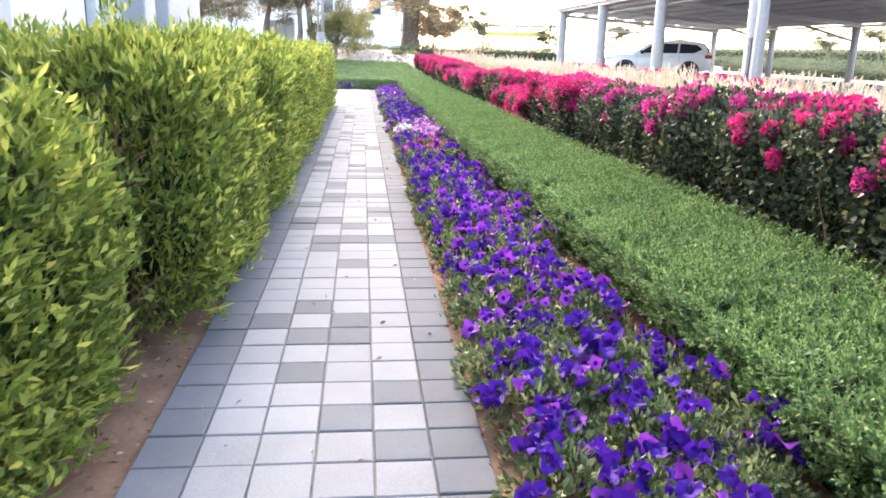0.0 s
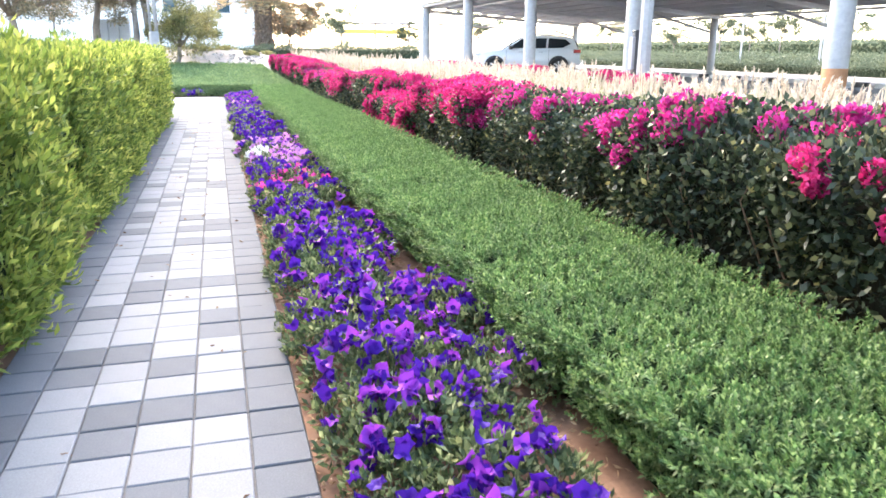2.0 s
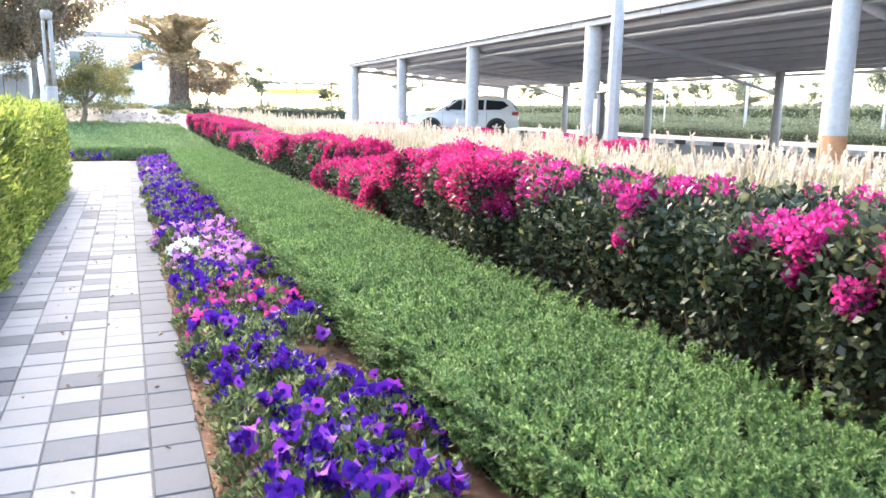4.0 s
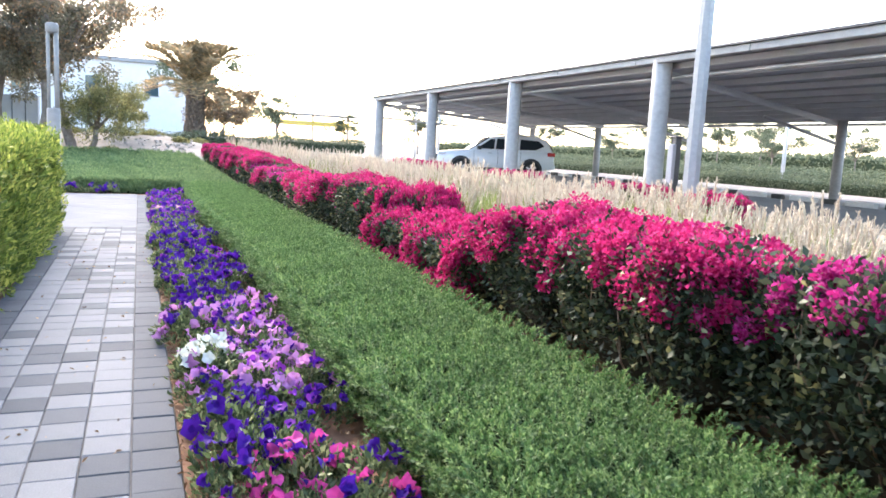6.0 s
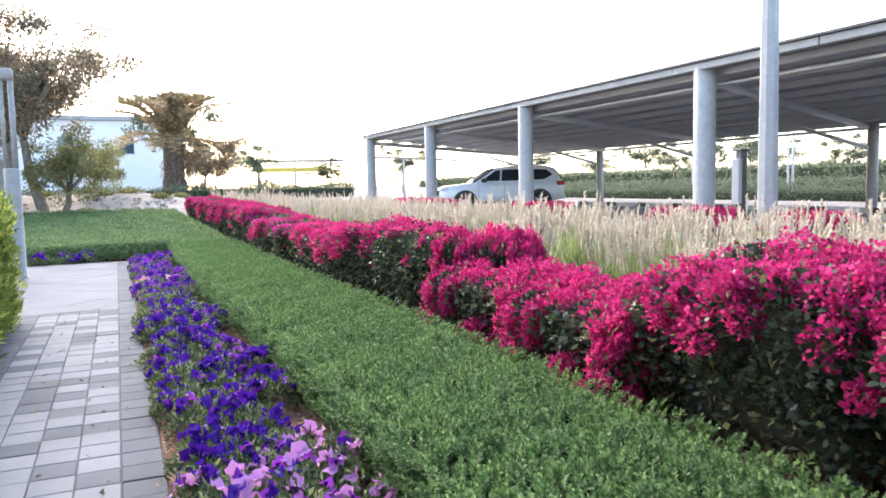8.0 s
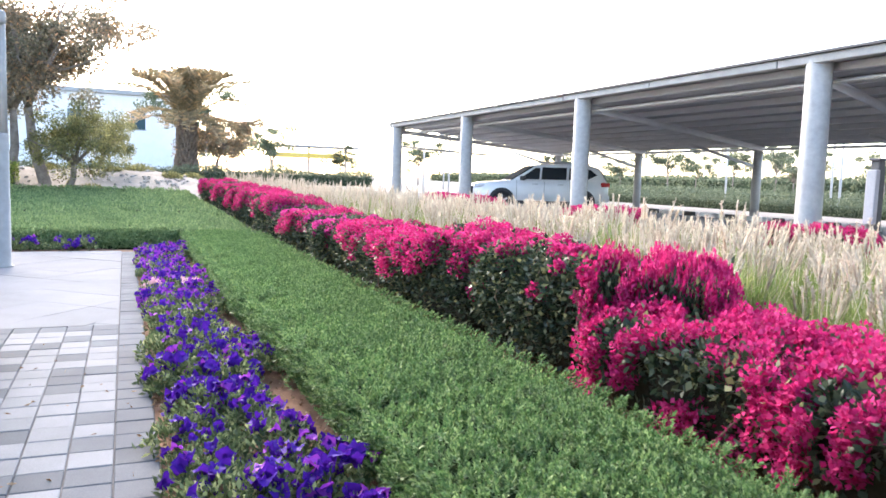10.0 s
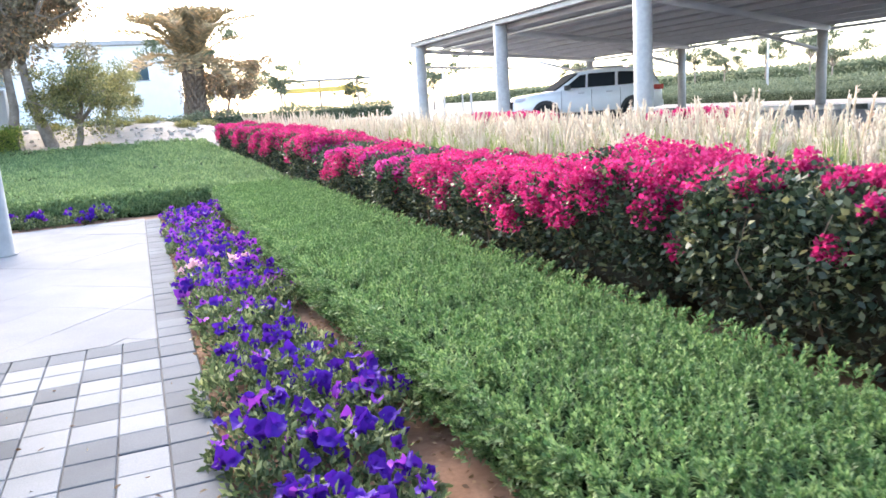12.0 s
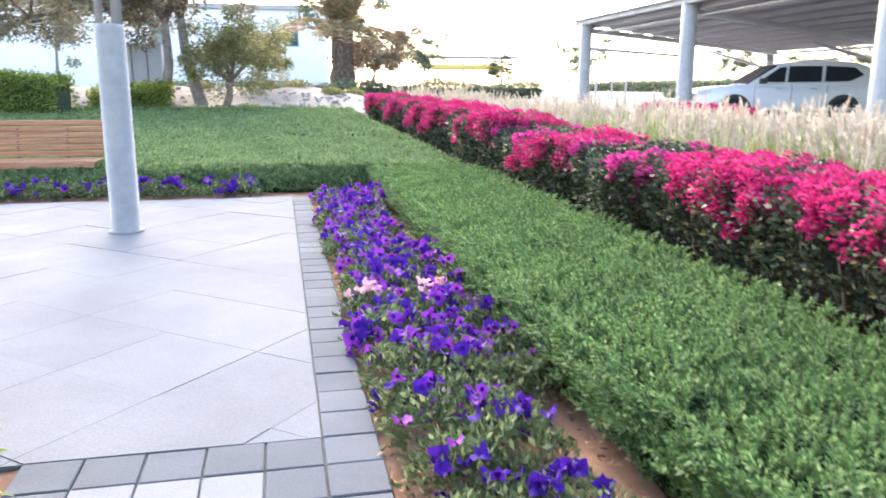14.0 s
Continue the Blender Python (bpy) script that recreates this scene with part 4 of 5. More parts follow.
        part("headlight", boxed(2.02, sgn * 0.70 - 0.17, 0.86, 2.34, sgn * 0.70 + 0.17, 0.98, 0.03, seg=2), M["clear_lens"], e, "clear headlight")
        part("tail_light", boxed(-2.42, sgn * 0.77 - 0.14, 0.98, -2.10, sgn * 0.77 + 0.14, 1.14, 0.03, seg=2), M["red_lens"], e, "red tail light")
        v, f = [], []
        tube(v, f, [(0.15, sgn * 0.60, 1.74), (0.0, sgn * 0.60, 1.82), (-1.6, sgn * 0.60, 1.83), (-1.75, sgn * 0.60, 1.78)], [0.018] * 4, 8)
        part("roof_rail", mesh_of("roof_rail", v, f, True), M["alloy"], e)
        for x in (1.43, -1.43):
            arch = [], []
            tube(arch[0], arch[1], [(x, sgn * 0.90, 0.40), (x, sgn * 0.972, 0.40)], [0.455, 0.455], 32)
            part("wheel_arch", mesh_of("wheel_arch", *arch), M["trim"], e, "black wheel arch")
            w = [], []
            y0, y1 = sgn * 0.76, sgn * 0.98
            tube(w[0], w[1], [(x, y0, 0.385), (x, y0 + (y1 - y0) * 0.1, 0.385), (x, y0 + (y1 - y0) * 0.9, 0.385), (x, y1, 0.385)], [0.345, 0.385, 0.385, 0.345], 36)
            wheel = part("wheel", mesh_of("tyre", *w, True), M["rubber"], e, "black tyre")
            rm = bmesh.new()
            bmesh.ops.create_cone(rm, cap_ends=True, segments=30, radius1=0.235, radius2=0.215, depth=0.04)
            bmesh.ops.rotate(rm, verts=rm.verts, matrix=Matrix.Rotation(radians(-90 * sgn), 3, "X"))
            bmesh.ops.translate(rm, verts=rm.verts, vec=(x, sgn * 0.965, 0.385))
            part("rim_well", rm, M["trim"], wheel)
            for k in range(6):
                sp = boxed(-0.028, sgn * 0.985 - 0.012, 0.04, 0.028, sgn * 0.985 + 0.012, 0.225, 0.008)
                bmesh.ops.rotate(sp, verts=sp.verts, matrix=Matrix.Rotation(radians(60 * k), 3, "Y"))
                bmesh.ops.translate(sp, verts=sp.verts, vec=(x, 0, 0.385))
                part("spoke", sp, M["alloy"], wheel, "silver alloy spoke")
    part("windscreen", mesh_of("windscreen", [(1.10, -0.74, 1.15), (1.10, 0.74, 1.15), (0.30, 0.62, 1.67), (0.30, -0.62, 1.67), (1.07, -0.74, 1.12), (1.07, 0.74, 1.12), (0.27, 0.62, 1.64), (0.27, -0.62, 1.64)],
                               [(0, 1, 2, 3), (7, 6, 5, 4), (0, 4, 5, 1), (1, 5, 6, 2), (2, 6, 7, 3), (3, 7, 4, 0)]), M["car_glass"], e)
    part("grille", boxed(2.28, -0.42, 0.62, 2.39, 0.42, 0.88, 0.03, seg=2), M["trim"], e, "dark front grille")
    part("front_bumper", boxed(2.16, -0.74, 0.34, 2.41, 0.74, 0.56, 0.06, seg=3), M["trim"], e)
    part("rear_bumper", boxed(-2.46, -0.82, 0.42, -2.22, 0.82, 0.66, 0.06, seg=3), M["car_paint"], e)
    part("rear_window", mesh_of("rear_window", [(-2.20, -0.62, 1.56), (-2.20, 0.62, 1.56), (-2.37, 0.68, 1.22), (-2.37, -0.68, 1.22), (-2.17, -0.62, 1.56), (-2.17, 0.62, 1.56), (-2.34, 0.68, 1.22), (-2.34, -0.68, 1.22)],
                                [(0, 1, 2, 3), (7, 6, 5, 4), (0, 4, 5, 1), (1, 5, 6, 2), (2, 6, 7, 3), (3, 7, 4, 0)]), M["car_glass"], e)
    return e


car = suv()
car.matrix_basis = pose(13.15, 37.0, 0.265, 0, 0, 164) @ Matrix.Diagonal((0.98, 0.98, 0.94, 1))

# ---------------------------------------------------------------- plaza furniture
lamp = thing("plaza_lamp", (-1.61, 25.0, 0), "pale grey bollard lamp with two slim poles standing on the plaza", "lamp")
v, f = [], []
tube(v, f, [(0, 0, 0), (0, 0, 0.012), (0, 0, 0.013), (0, 0, 1.67), (0, 0, 1.70)], [0.145, 0.145, 0.118, 0.115, 0.10], 24)
part("pedestal", mesh_of("pedestal", v, f, True), M["lamp_grey"], lamp)
for x in (-0.072, 0.062):
    v, f = [], []
    tube(v, f, [(x, 0, 1.67), (x, 0, 3.08)], [0.030 if x < 0 else 0.042] * 2, 14)
    part("pole", mesh_of("pole", v, f, True), M["lamp_grey"], lamp)
v, f = [], []
tube(v, f, [(0, 0, 3.05), (0, 0, 3.07), (0, 0, 3.19), (0, 0, 3.22)], [0.09, 0.112, 0.112, 0.09], 22)
part("head", mesh_of("head", v, f, True), M["lamp_grey"], lamp, "round lamp head")

bench = thing("bench", (-3.36, 27.95, 0), "wooden slatted park bench with dark metal legs", "bench")
for i in range(6):
    z = 0.385 + i * 0.072
    part("back_slat", boxed(-0.95, 0.16 + 0.022 * i, z, 0.95, 0.19 + 0.022 * i, z + 0.064, 0.008), M["teak"], bench)
for i in range(6):
    part("seat_slat", boxed(-0.95, -0.30 + i * 0.077, 0.335, 0.95, -0.235 + i * 0.077, 0.368, 0.008), M["teak"], bench)
part("front_rail", boxed(-0.95, -0.325, 0.285, 0.95, -0.303, 0.362, 0.006), M["teak"], bench)
for x in (-0.75, 0.0, 0.55):
    part("leg", boxed(x - 0.025, -0.28, 0.0, x + 0.025, -0.24, 0.335, 0.006), M["dark_metal"], bench)
    part("leg", boxed(x - 0.025, 0.10, 0.0, x + 0.025, 0.14, 0.335, 0.006), M["dark_metal"], bench)
    v, f = [], []
    tube(v, f, [(x, 0.17, 0.34), (x, 0.33, 0.80)], [0.02, 0.02], 8)
    part("back_support", mesh_of("back_support", v, f, True), M["dark_metal"], bench)
    for i in range(1, 5):
        part("bolt", boxed(x - 0.012, 0.151 + 0.022 * i, 0.408 + i * 0.072, x + 0.012, 0.163 + 0.022 * i, 0.428 + i * 0.072, 0.004), M["dark_metal"], bench)

# ---------------------------------------------------------------- building behind the hedge
house = thing("building", (-2.7, 4.0, 0), "pale rendered building with grey pilasters and a tall window", "building")


def hp(name, bm, mat, label=""):
    o = part(name, bm, mat, house, label)
    o.location = (2.7, -4.0, 0)
    return o


hp("wall", boxed(-9, -8, -0.06, -2.95, 9.8, 5.2), M["wall_white"])
hp("wall", boxed(-9, 10.75, -0.06, -2.95, 14.2, 5.2), M["wall_white"])
hp("wall", boxed(-9, 9.8, 3.2, -2.95, 10.75, 5.2), M["wall_white"])
hp("wall", boxed(-9, 9.8, -0.06, -2.95, 10.75, 0.9), M["wall_white"])
for y0, y1 in ((6.5, 7.7), (10.86, 11.3), (11.9, 13.7)):
    hp("pilaster", boxed(-2.95, y0, -0.06, -2.70, y1, 5.2, 0.015), M["grey_wall"], "grey rendered pilaster")
hp("roof_slab", boxed(-9.2, -8.2, 5.2, -2.5, 14.4, 5.45, 0.02), M["white_paint"])
win = hp("window", boxed(-3.12, 9.81, 0.9, -3.10, 10.74, 3.2), M["window_glass"], "tall blue-grey window")
for y0, y1 in ((9.8, 9.85), (10.24, 10.31), (10.70, 10.75)):
    o = part("mullion", boxed(-3.09, y0, 0.9, -2.98, y1, 3.2, 0.005), M["white_paint"], win)

# ---------------------------------------------------------------- trees


def branch_tree(name, seed, h, crown_r, crown_z, trunk_r, mats, label, n_leaf, leaf, lean=0.0, limbs=6, clumps=26, flat=0.7, category="tree", forks=3):
    r = np.random.default_rng(seed)
    e = thing(name, (0, 0, 0), label, category)
    v, f = [], []
    top = np.array([lean, 0.1 * r.normal(), crown_z * 0.62])
    mid = top * 0.5 + np.array([0.06 * r.normal(), 0.06 * r.normal(), 0])
    tube(v, f, [(0, 0, -0.25), (0, 0, 0.05), mid, top], [trunk_r * 1.5, trunk_r * 1.1, trunk_r * 0.85, trunk_r * 0.65], 10)
    ends = []
    for i in range(limbs):
        a = 2 * math.pi * i / limbs + r.uniform(-0.4, 0.4)
        d = r.uniform(0.45, 0.95) * crown_r
        zz = crown_z + r.uniform(-0.25, 0.75) * (h - crown_z)
        end = top + np.array([math.cos(a) * d, math.sin(a) * d, zz - top[2]])
        knee = top + (end - top) * 0.45 + np.array([0, 0, 0.12 * h * r.uniform(0.0, 0.6)])
        tube(v, f, [top - np.array([0, 0, 0.1]), knee, end], [trunk_r * 0.5, trunk_r * 0.3, trunk_r * 0.08], 7)
        ends.append(end)
        for j in range(forks):
            e2 = knee + r.normal(size=3) * crown_r * 0.32 + np.array([0, 0, 0.15 * crown_r])
            tube(v, f, [knee, (knee + e2) / 2 + r.normal(size=3) * 0.05, e2], [trunk_r * 0.22, trunk_r * 0.14, trunk_r * 0.04], 5)
            ends.append(e2)
    part("trunk", mesh_of("trunk", v, f, True), mats[0], e, "brown branching trunk")
    cc = []
    for i in range(clumps):
        b = ends[i % len(ends)]
        c = b + r.normal(size=3) * crown_r * np.array([0.22, 0.22, 0.16])
        s = crown_r * r.uniform(0.16, 0.34)
        m = n_leaf // clumps
        p = unit(r.normal(size=(m, 3))) * (s * r.random((m, 1)) ** 0.45) * np.array([1, 1, flat])
        cc.append(leaf_cloud(r, c + p, unit(p + 1e-6), leaf, leaf * 0.45, 0.5, -0.15, 0.8))
    part("crown", cloud_mesh("crown", *cc), mats[1], e)
    return e


BK = M["bark"]


def put(e, x, y, rz=0, s=1.0, sink=0.0):
    e.matrix_basis = pose(x, y, ground_z(x, y) - 0.08 - sink, 0, 0, rz) @ Matrix.Diagonal((s, s, s, 1))
    return e


put(branch_tree("tree", 101, 8.2, 3.3, 4.6, 0.20, (BK, M["tree_leaf"]), "tall leafy tree with a leaning brown trunk on the bank", 20000, 0.15, -0.5, 9, 60), -2.75, 44.2)
put(branch_tree("tree", 102, 8.0, 2.4, 4.4, 0.17, (BK, M["acacia_leaf"]), "tall tree with two grey stems on the stony bank", 14000, 0.15, 0.2, 8, 46), -3.9, 44.0)
put(branch_tree("tree", 103, 6.6, 3.2, 3.6, 0.22, (BK, M["acacia_leaf"]), "spreading acacia tree with a dark forked trunk", 12000, 0.14, -0.3, 8, 40, 0.5), -8.5, 43.6)
put(branch_tree("tree", 107, 7.4, 3.0, 4.0, 0.2, (BK, M["acacia_leaf"]), "feathery acacia tree behind the lawn", 11000, 0.14, 0.2, 8, 38, 0.5), -5.7, 46.3)
put(branch_tree("tree", 104, 4.2, 1.5, 2.4, 0.06, (BK, M["far_leaf"]), "small pale young tree with thin stems", 1800, 0.11, 0.1, 5, 14), -7.8, 47.0)
put(branch_tree("tree", 105, 3.1, 1.65, 1.8, 0.13, (BK, M["bush_leaf"]), "small dense yellow-green tree with a thick trunk", 15000, 0.09, 0.25, 8, 46, 0.8), -2.0, 43.0)
put(branch_tree("tree", 106, 2.9, 1.5, 1.7, 0.07, (BK, M["bush_leaf"]), "small rounded tree with several thin stems", 9000, 0.10, 0.3, 7, 34, 0.8), -1.15, 47.0, 0, 0.85)


def palm():
    r = np.random.default_rng(120)
    e = thing("palm_tree", (0, 0, 0), "date palm with a rough stout trunk and drooping dry fronds", "palm")
    v, f = [], []
    pts, rad = [], []
    for i in range(24):
        z = -0.2 + i * 0.135
        pts.append((0.02 * math.sin(i), 0.02 * math.cos(i * 1.7), z))
        rad.append((0.43 if i % 2 else 0.36) * (1.25 if z < 0.8 else 1.0) * (1 - 0.006 * i))
    tube(v, f, pts, rad, 14)
    for k in range(150):
        z, a = 0.1 + 2.8 * k / 150, 2.4 * k
        q = 0.39 if z > 0.8 else 0.47
        c, d = math.cos(a), math.sin(a)
        tube(v, f, [(q * c * 0.85, q * d * 0.85, z), (q * c * 1.12, q * d * 1.12, z + 0.12), (q * c * 1.25, q * d * 1.25, z + 0.30)], [0.09, 0.07, 0.03], 5)
    part("trunk", mesh_of("trunk", v, f), M["palm_bark"], e, "rough brown trunk with old leaf bases")
    cl = []
    for k in range(58):
        a = 2.4 * k + r.uniform(-0.3, 0.3)
        dry = k > 47
        el = r.uniform(0.15, 0.5) if dry else 0.72 + 0.72 * k / 45 + r.uniform(-0.1, 0.1)
        ln = r.uniform(3.0, 3.8) if dry else r.uniform(4.1, 4.8) - 1.1 * k / 45
        d = np.array([math.cos(a) * math.cos(el), math.sin(a) * math.cos(el), math.sin(el)])
        base = np.array([0, 0, 2.9])
        m = 70
        t = np.linspace(0.1, 1, m)
        sp = base + d * (t * ln)[:, None] - np.array([0, 0, 1]) * (ln * (0.55 if dry else 0.36) * t ** 2.4)[:, None]
        side = unit(np.cross(d, [0, 0, 1]))
        for s in (-1, 1):
            nor = np.tile(side * s, (m, 1)) + d * 0.9
            cl.append(leaf_cloud(r, sp, unit(nor), 0.44, 0.06, 1.0, -0.1, 0.12))
        w = np.cross(d, side) * 0.02
        cl.append((np.concatenate([np.stack([sp[i] - side * 0.02, sp[i] + side * 0.02, sp[i + 1] + side * 0.02, sp[i + 1] - side * 0.02]) for i in range(0, m - 1)]), np.arange(4 * (m - 1)).reshape(-1, 4)))
    part("fronds", cloud_mesh("fronds", *cl), M["palm_leaf"], e, "long drooping green and dry brown fronds")
    return e


pm = palm()
put(pm, 3.3, 62.0, 20, 1.25)
put(branch_tree("tree", 121, 5.8, 2.6, 3.4, 0.14, (BK, M["tree_leaf"]), "brownish leafy tree beside the palm", 9000, 0.20, 0.4, 8, 34), 4.9, 62.6, 0, 0.82)
FAR = branch_tree("tree", 131, 4.6, 2.5, 3.3, 0.10, (BK, M["far_leaf"]), "small flat-topped roadside tree in the haze", 2600, 0.24, 0.1, 6, 20, 0.45)
tagged(FAR, group="roadside trees")
far_spots = [(7.5, 78), (12, 82), (4.5, 74), (21, 92), (31, 95), (47.5, 92), (54, 88), (57, 83), (58, 74), (57.5, 66), (59, 58), (58, 51), (60, 45), (62, 84), (66, 76), (58, 38), (59, 31)]
for i, (x, y) in enumerate(far_spots):
    s = 0.8 + 0.35 * ((i * 7) % 5) / 5
    m = pose(x, y, ground_z(x, y) - 0.05, 0, 0, i * 67) @ Matrix.Diagonal((s, s, s * (0.85 + 0.25 * (i % 3)), 1))
    if i == 0:
        FAR.location = (x, y, ground_z(x, y) - 0.05)
    else:
        copy_thing(FAR, m)


def far_hedge(name, seed, x0, x1, y0, y1, h, label, n, leaf, mat="far_leaf"):
    r = np.random.default_rng(seed)
    e = thing(name, ((x0 + x1) / 2, (y0 + y1) / 2, 0), label, "hedge")
    sx, sy = x1 - x0, y1 - y0
    z0 = ground_z((x0 + x1) / 2, (y0 + y1) / 2)
    p = r.uniform(-0.5, 0.5, (n, 3)) * np.array([sx, sy, 0])
    top = r.random(n) < 0.5
    p[:, 2] = np.where(top, h, h * r.random(n))
    s = np.where(r.random(n) < 0.5, -1, 1)
    if sx < sy:
        p[:, 0] = np.where(top, p[:, 0], s * sx / 2)
    else:
        p[:, 1] = np.where(top, p[:, 1], s * sy / 2)
    p[:, 2] += 0.1 * r.normal(size=n) + 0.12 * np.sin(p[:, 0] * 1.3 + p[:, 1] * 0.9)
    nor = np.stack([np.where(top, 0, s * (sx < sy)), np.where(top, 0, s * (sx >= sy)), np.where(top, 1.0, 0.3)], 1)
    o = part("foliage", cloud_mesh("foliage", leaf_cloud(r, p, nor, leaf, leaf * 0.5, 0.5, 0.3, 0.7)), M[mat], e)
    o.location.z = z0 - 0.05
    # plain box filling the hedge, its shaded inside given by a darker colour
    o = part("inner_foliage", boxed(-sx / 2 + 0.1, -sy / 2 + 0.1, -0.3, sx / 2 - 0.1, sy / 2 - 0.1, h - 0.12, 0.1), M["far_core_shade"], e)
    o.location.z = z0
    return e


far_hedge("hedge", 140, 27.5, 29.0, 12, 60, 0.5, "long clipped green hedge behind the car park", 30000, 0.10)
far_hedge("hedge", 141, 38.0, 41.0, 10, 90, 0.75, "long dark green hedge beyond the car park", 26000, 0.16)
far_hedge("hedge", 142, -9, 14, 58.2, 59.4, 0.4, "low clipped hedge along the top of the bank", 14000, 0.12)
far_hedge("hedge", 143, -14, -6.0, 40.0, 42.0, 1.25, "bright green clipped hedge at the far side of the lawn", 36000, 0.09, "hedge_leaf")
far_hedge("hedge", 144, -6.0, -3.6, 43.2, 44.4, 0.55, "green clipped hedge on the bank", 9000, 0.08, "hedge_leaf")
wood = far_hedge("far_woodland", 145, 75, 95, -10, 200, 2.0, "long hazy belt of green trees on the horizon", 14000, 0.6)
tagged(wood, category="woodland", kind="stuff")

# stones and dry shrubs on the bank
stone_me = []
for s in range(4):
    bm = bmesh.new()
    bmesh.ops.create_icosphere(bm, subdivisions=2, radius=0.5)
    for v_ in bm.verts:
        v_.co *= 0.75 + 0.5 * noise.noise(v_.co * 2.2 + Vector((s * 9, 0, 0)))
        v_.co.z *= 0.6
    me = bpy.data.meshes.new("stone")
    bm.to_mesh(me)
    bm.free()
    me.materials.append(M["stone"])
    stone_me.append(me)
sr = random.Random(15)
for i in range(230):
    x, y = sr.uniform(-8, 4.5), sr.uniform(42.2, 48.5)
    if i < 110:
        x, y = sr.uniform(-1.0, 4.0), sr.uniform(42.0, 46.0)
    o = new("stone", sr.choice(stone_me))
    k = sr.uniform(0.08, 0.27)
    o.location, o.scale, o.rotation_euler = (x, y, ground_z(x, y) + 0.02), (k, k, k), (sr.uniform(0, 1), sr.uniform(0, 1), sr.uniform(0, 6))
    tagged(o, "pale angular stone lying on the bank", "stone", "stones on the bank")


def dry_shrub(seed, s):
    r = np.random.default_rng(seed)
    e = thing("dry_shrub", (0, 0, 0), "scrubby grey-green shrub on the stony bank", "shrub", "bank shrubs")
    a = unit(r.normal(size=(900, 3)))
    a[:, 2] = np.abs(a[:, 2])
    p = a * s * r.random((900, 1)) ** 0.5 * np.array([1, 1, 0.6])
    part("foliage", cloud_mesh("foliage", leaf_cloud(r, p, a, 0.12, 0.03, 0.8, 0.3, 0.5)), M["bush_leaf"], e)
    v, f = [], []
    for i in range(8):
        d = unit(r.normal(size=3)) * s * 0.8
        tube(v, f, [(0, 0, -0.1), (d[0] * 0.5, d[1] * 0.5, abs(d[2]) * 0.4), (d[0], d[1], abs(d[2]) * 0.6)], [0.015, 0.01, 0.004], 5)
    part("branchwork", mesh_of("branchwork", v, f), M["twig"], e)
    return e


for i, (x, y, s) in enumerate(((-1.9, 42.6, 0.5), (-1.2, 42.9, 0.55), (1.6, 46.5, 0.45), (0.4, 48.0, 0.6), (-3.0, 47.5, 0.5), (2.6, 48.5, 0.5), (-0.6, 47.2, 0.4))):
    put(dry_shrub(150 + i, s), x, y)

# ---------------------------------------------------------------- distant things
fb = thing("far_building", (-8, 92, 0), "long white two-storey building in the haze", "building")
o = part("wall", boxed(-26, 0, -1, 12.5, 14, 8.2, 0.05), M["white_paint"], fb)
part("roof", boxed(-26.4, -0.4, 8.2, 12.9, 14.4, 8.6), M["fascia"], fb)
for x in (-22, -17, -11, -3.4, 3.0, 8.4):
    w_ = part("window", boxed(x, -0.06, 5.0, x + 1.3, 0.02, 6.6), M["window_glass"], fb)
    part("frame", boxed(x - 0.1, -0.05, 4.9, x + 1.4, 0.01, 5.0), M["fascia"], w_)
dk = thing("utility_cabinet", (-4.9, 46.6, 0.9), "dark grey metal utility cabinets standing behind the trees", "cabinet")
for i in range(3):
    part("door", boxed(-0.75 + i * 0.5, -0.3, 0.1, -0.28 + i * 0.5, 0.3, 1.75, 0.02), M["grey_wall"], dk)
part("plinth", boxed(-0.8, -0.33, -0.3, 0.8, 0.33, 0.1), M["dark_metal"], dk)
bs = thing("bus_shelter", (17.4, 91.3, 0.6), "small roadside shelter with a bright yellow roof band", "shelter")
part("roof", boxed(-3.8, -1.2, 2.35, 3.8, 1.2, 2.8, 0.05), M["yellow"], bs, "bright yellow roof band")
part("top", boxed(-4.5, -1.4, 3.4, 5.2, 1.4, 3.6, 0.05), M["fascia"], bs)
for x in (-3.9, 0, 3.9):
    part("post", boxed(x - 0.1, -0.1, -0.2, x + 0.1, 0.1, 3.4), M["fascia"], bs)
for i, (x, y, h) in enumerate(((19.5, 64, 6.0), (20.6, 62, 6.0), (33, 41, 4.2), (36, 44, 4.4), (34, 33, 4.2), (27, 78, 5), (36.5, 52.5, 5.0), (5.2, 70, 3.4))):
    v, f = [], []
    tube(v, f, [(x, y, 0.2), (x, y, h)], [0.07, 0.05], 8)
    tagged(link_mesh("street_pole", mesh_of("street_pole", v, f, True), M["canopy_steel"]), "thin grey street pole beyond the car park", "pole", "street poles")

# ---------------------------------------------------------------- paving pieces


def paver_mesh(name, sx, sy, mat):
    bm = boxed(0.003, 0.0035, -0.06, sx - 0.003, sy - 0.0035, 0.0)
    top = [e_ for e_ in bm.edges if all(v_.co.z > -0.01 for v_ in e_.verts)]
    bmesh.ops.bevel(bm, geom=top, offset=0.004, segments=1, affect="EDGES")
    me = bpy.data.meshes.new(name)
    bm.to_mesh(me)
    bm.free()
    me.materials.append(mat)
    return me


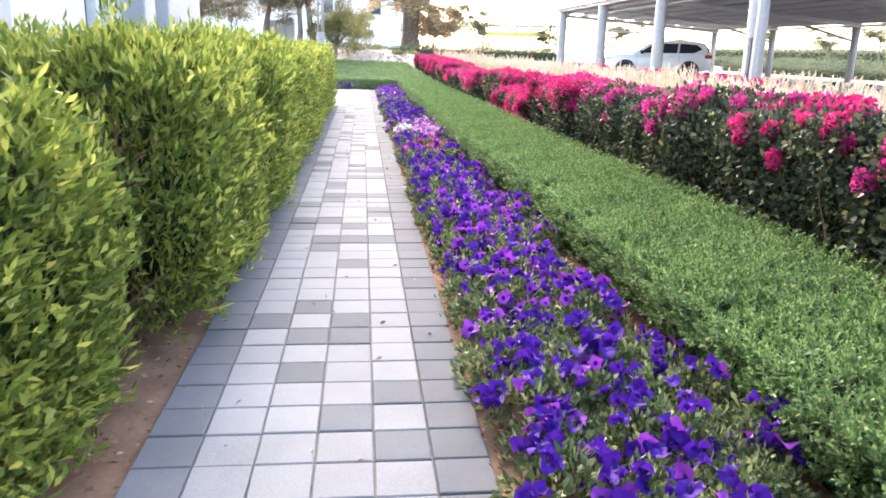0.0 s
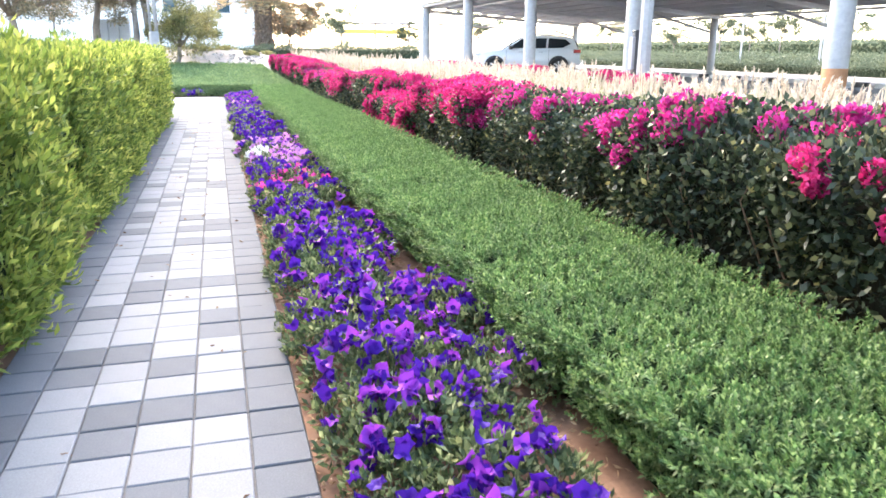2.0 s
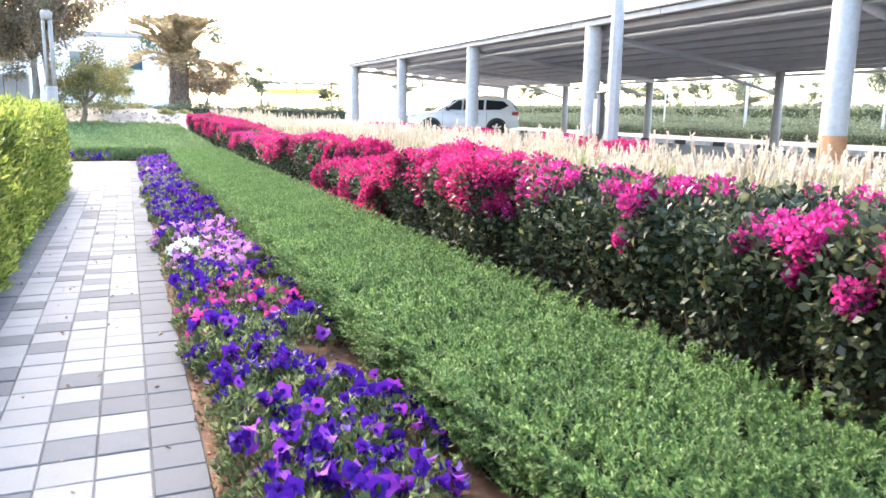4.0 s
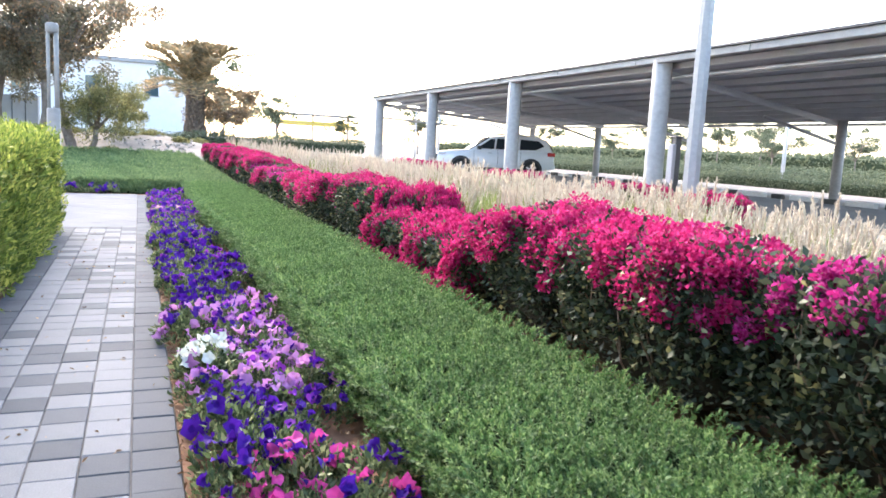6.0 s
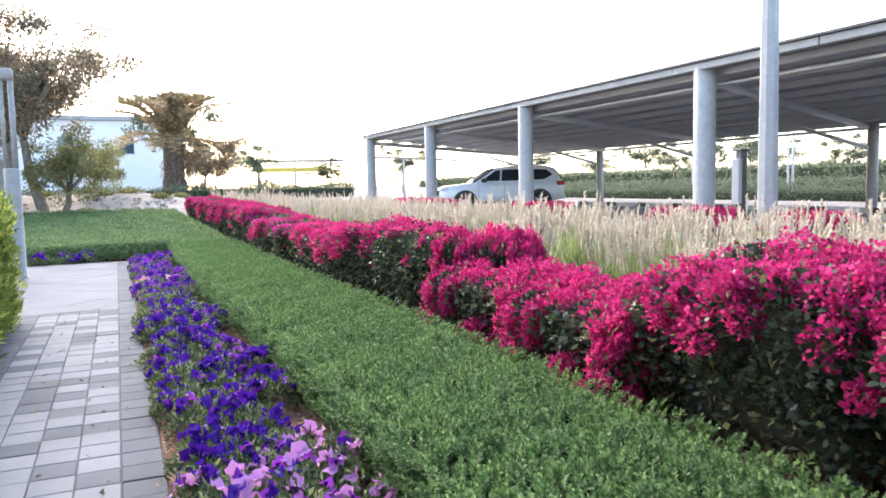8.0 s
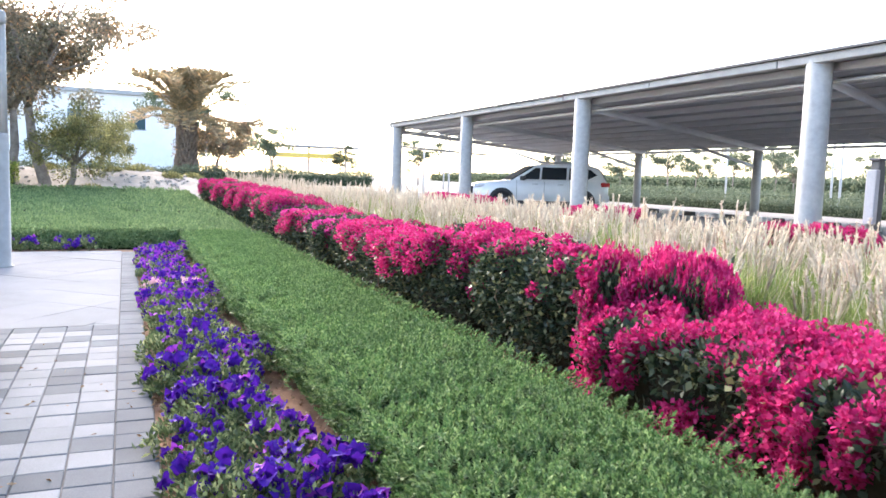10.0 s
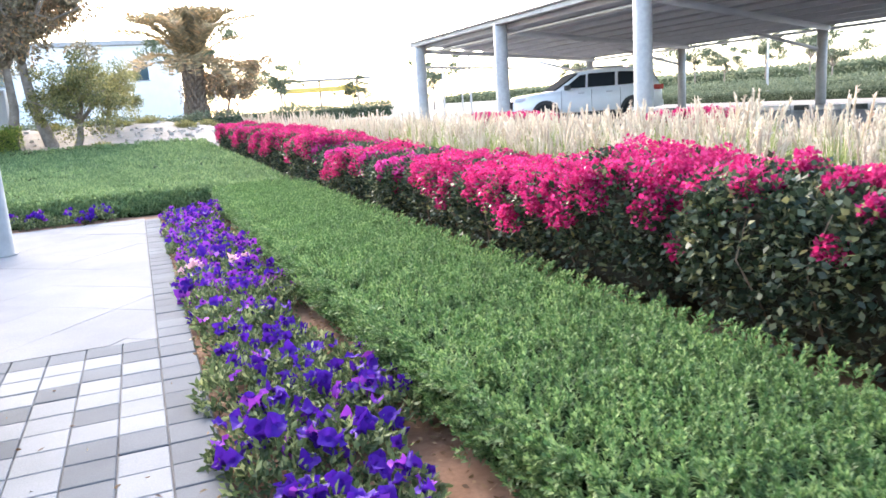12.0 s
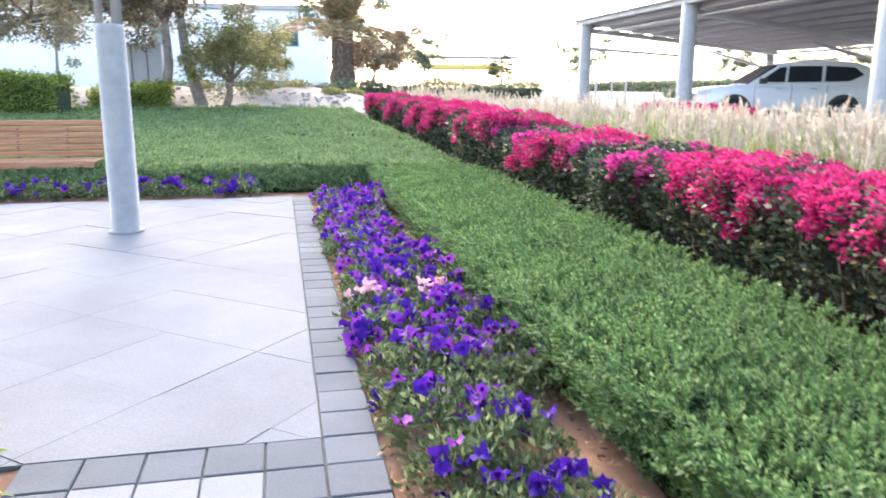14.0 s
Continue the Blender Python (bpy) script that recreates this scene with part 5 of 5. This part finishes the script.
pav = {k: paver_mesh("paver", TILE_X, TILE_Y, M["paver_" + k]) for k in ("light", "dark")}
path = thing("paved_path", (0, 0, 0), "path of pale and grey square concrete pavers", "path", kind="structure")
tr = random.Random(33)
spare = {"light": [], "dark": []}
rows_n = int((PATH_END + 1.2) / TILE_Y)
for j in range(rows_n):
    y = PATH_END - (j + 1) * TILE_Y
    for i in range(6):
        kind = "dark" if i in (0, 5) or j == 0 or tr.random() < 0.27 else "light"
        x = -TILE_X * (i + 1)
        z = tr.uniform(-0.0025, 0.0025)
        if 5.2 < y < 15.2:
            o = new("paver", pav[kind])
            o.parent = path
            o.location = (x, y, z)
            o.rotation_euler = (tr.uniform(-0.005, 0.005), tr.uniform(-0.005, 0.005), tr.uniform(-0.006, 0.006))
        else:
            spare[kind].append((x, y, z))
for j in range(int((PLAZA_END - PATH_END) / TILE_Y)):
    spare["dark"].append((-TILE_X, PATH_END + j * TILE_Y, tr.uniform(-0.002, 0.002)))
for kind, places in spare.items():
    base = [v_.co[:] for v_ in pav[kind].vertices]
    polys = [tuple(p.vertices) for p in pav[kind].polygons]
    v, f = [], []
    for (x, y, z) in places:
        k = len(v)
        v += [(a + x, b + y, c + z) for a, b, c in base]
        f += [tuple(k + i for i in p) for p in polys]
    o = link_mesh("pavers", mesh_of("pavers", v, f), M["paver_" + kind], path)
    o["kind"] = "stuff"


def clip(poly, ax, lim, keep_low):
    out = []
    for a, b in zip(poly, poly[1:] + poly[:1]):
        ia, ib = (a[ax] <= lim) == keep_low, (b[ax] <= lim) == keep_low
        if ia:
            out.append(a)
        if ia != ib:
            t = (lim - a[ax]) / (b[ax] - a[ax])
            out.append((a[0] + (b[0] - a[0]) * t, a[1] + (b[1] - a[1]) * t))
    return out


plaza = thing("plaza_paving", (0, 0, 0), "plaza of large pale stone slabs laid diagonally", "paving", kind="structure")
S = 0.592
ca, sa = math.cos(radians(-40)), math.sin(radians(-40))
for i in range(-22, 22):
    for j in range(-22, 22):
        g = 0.0013
        cor = [((i + a) * S, (j + b) * S) for a, b in ((0, 0), (1, 0), (1, 1), (0, 1))]
        cor = [(u + (g if q in (0, 3) else -g), w + (g if q in (0, 1) else -g)) for q, (u, w) in enumerate(cor)]
        poly = [(-0.824 + u * ca - w * sa, 21.263 + u * sa + w * ca) for u, w in cor]
        for ax, lim, low in ((0, -TILE_X - 0.003, True), (0, -8.0, False), (1, PLAZA_END, True), (1, PATH_END + 0.003, False)):
            poly = clip(poly, ax, lim, low) if len(poly) > 2 else poly
        if len(poly) < 3:
            continue
        n = len(poly)
        z = tr.uniform(-0.002, 0.002)
        vs = [(a, b, z) for a, b in poly] + [(a, b, -0.06) for a, b in poly]
        fs = [tuple(range(n)), tuple(reversed(range(n, 2 * n)))] + [(q, n + q, n + (q + 1) % n, (q + 1) % n) for q in range(n)]
        link_mesh("slab", mesh_of("slab", vs, fs), M["slab"], plaza)
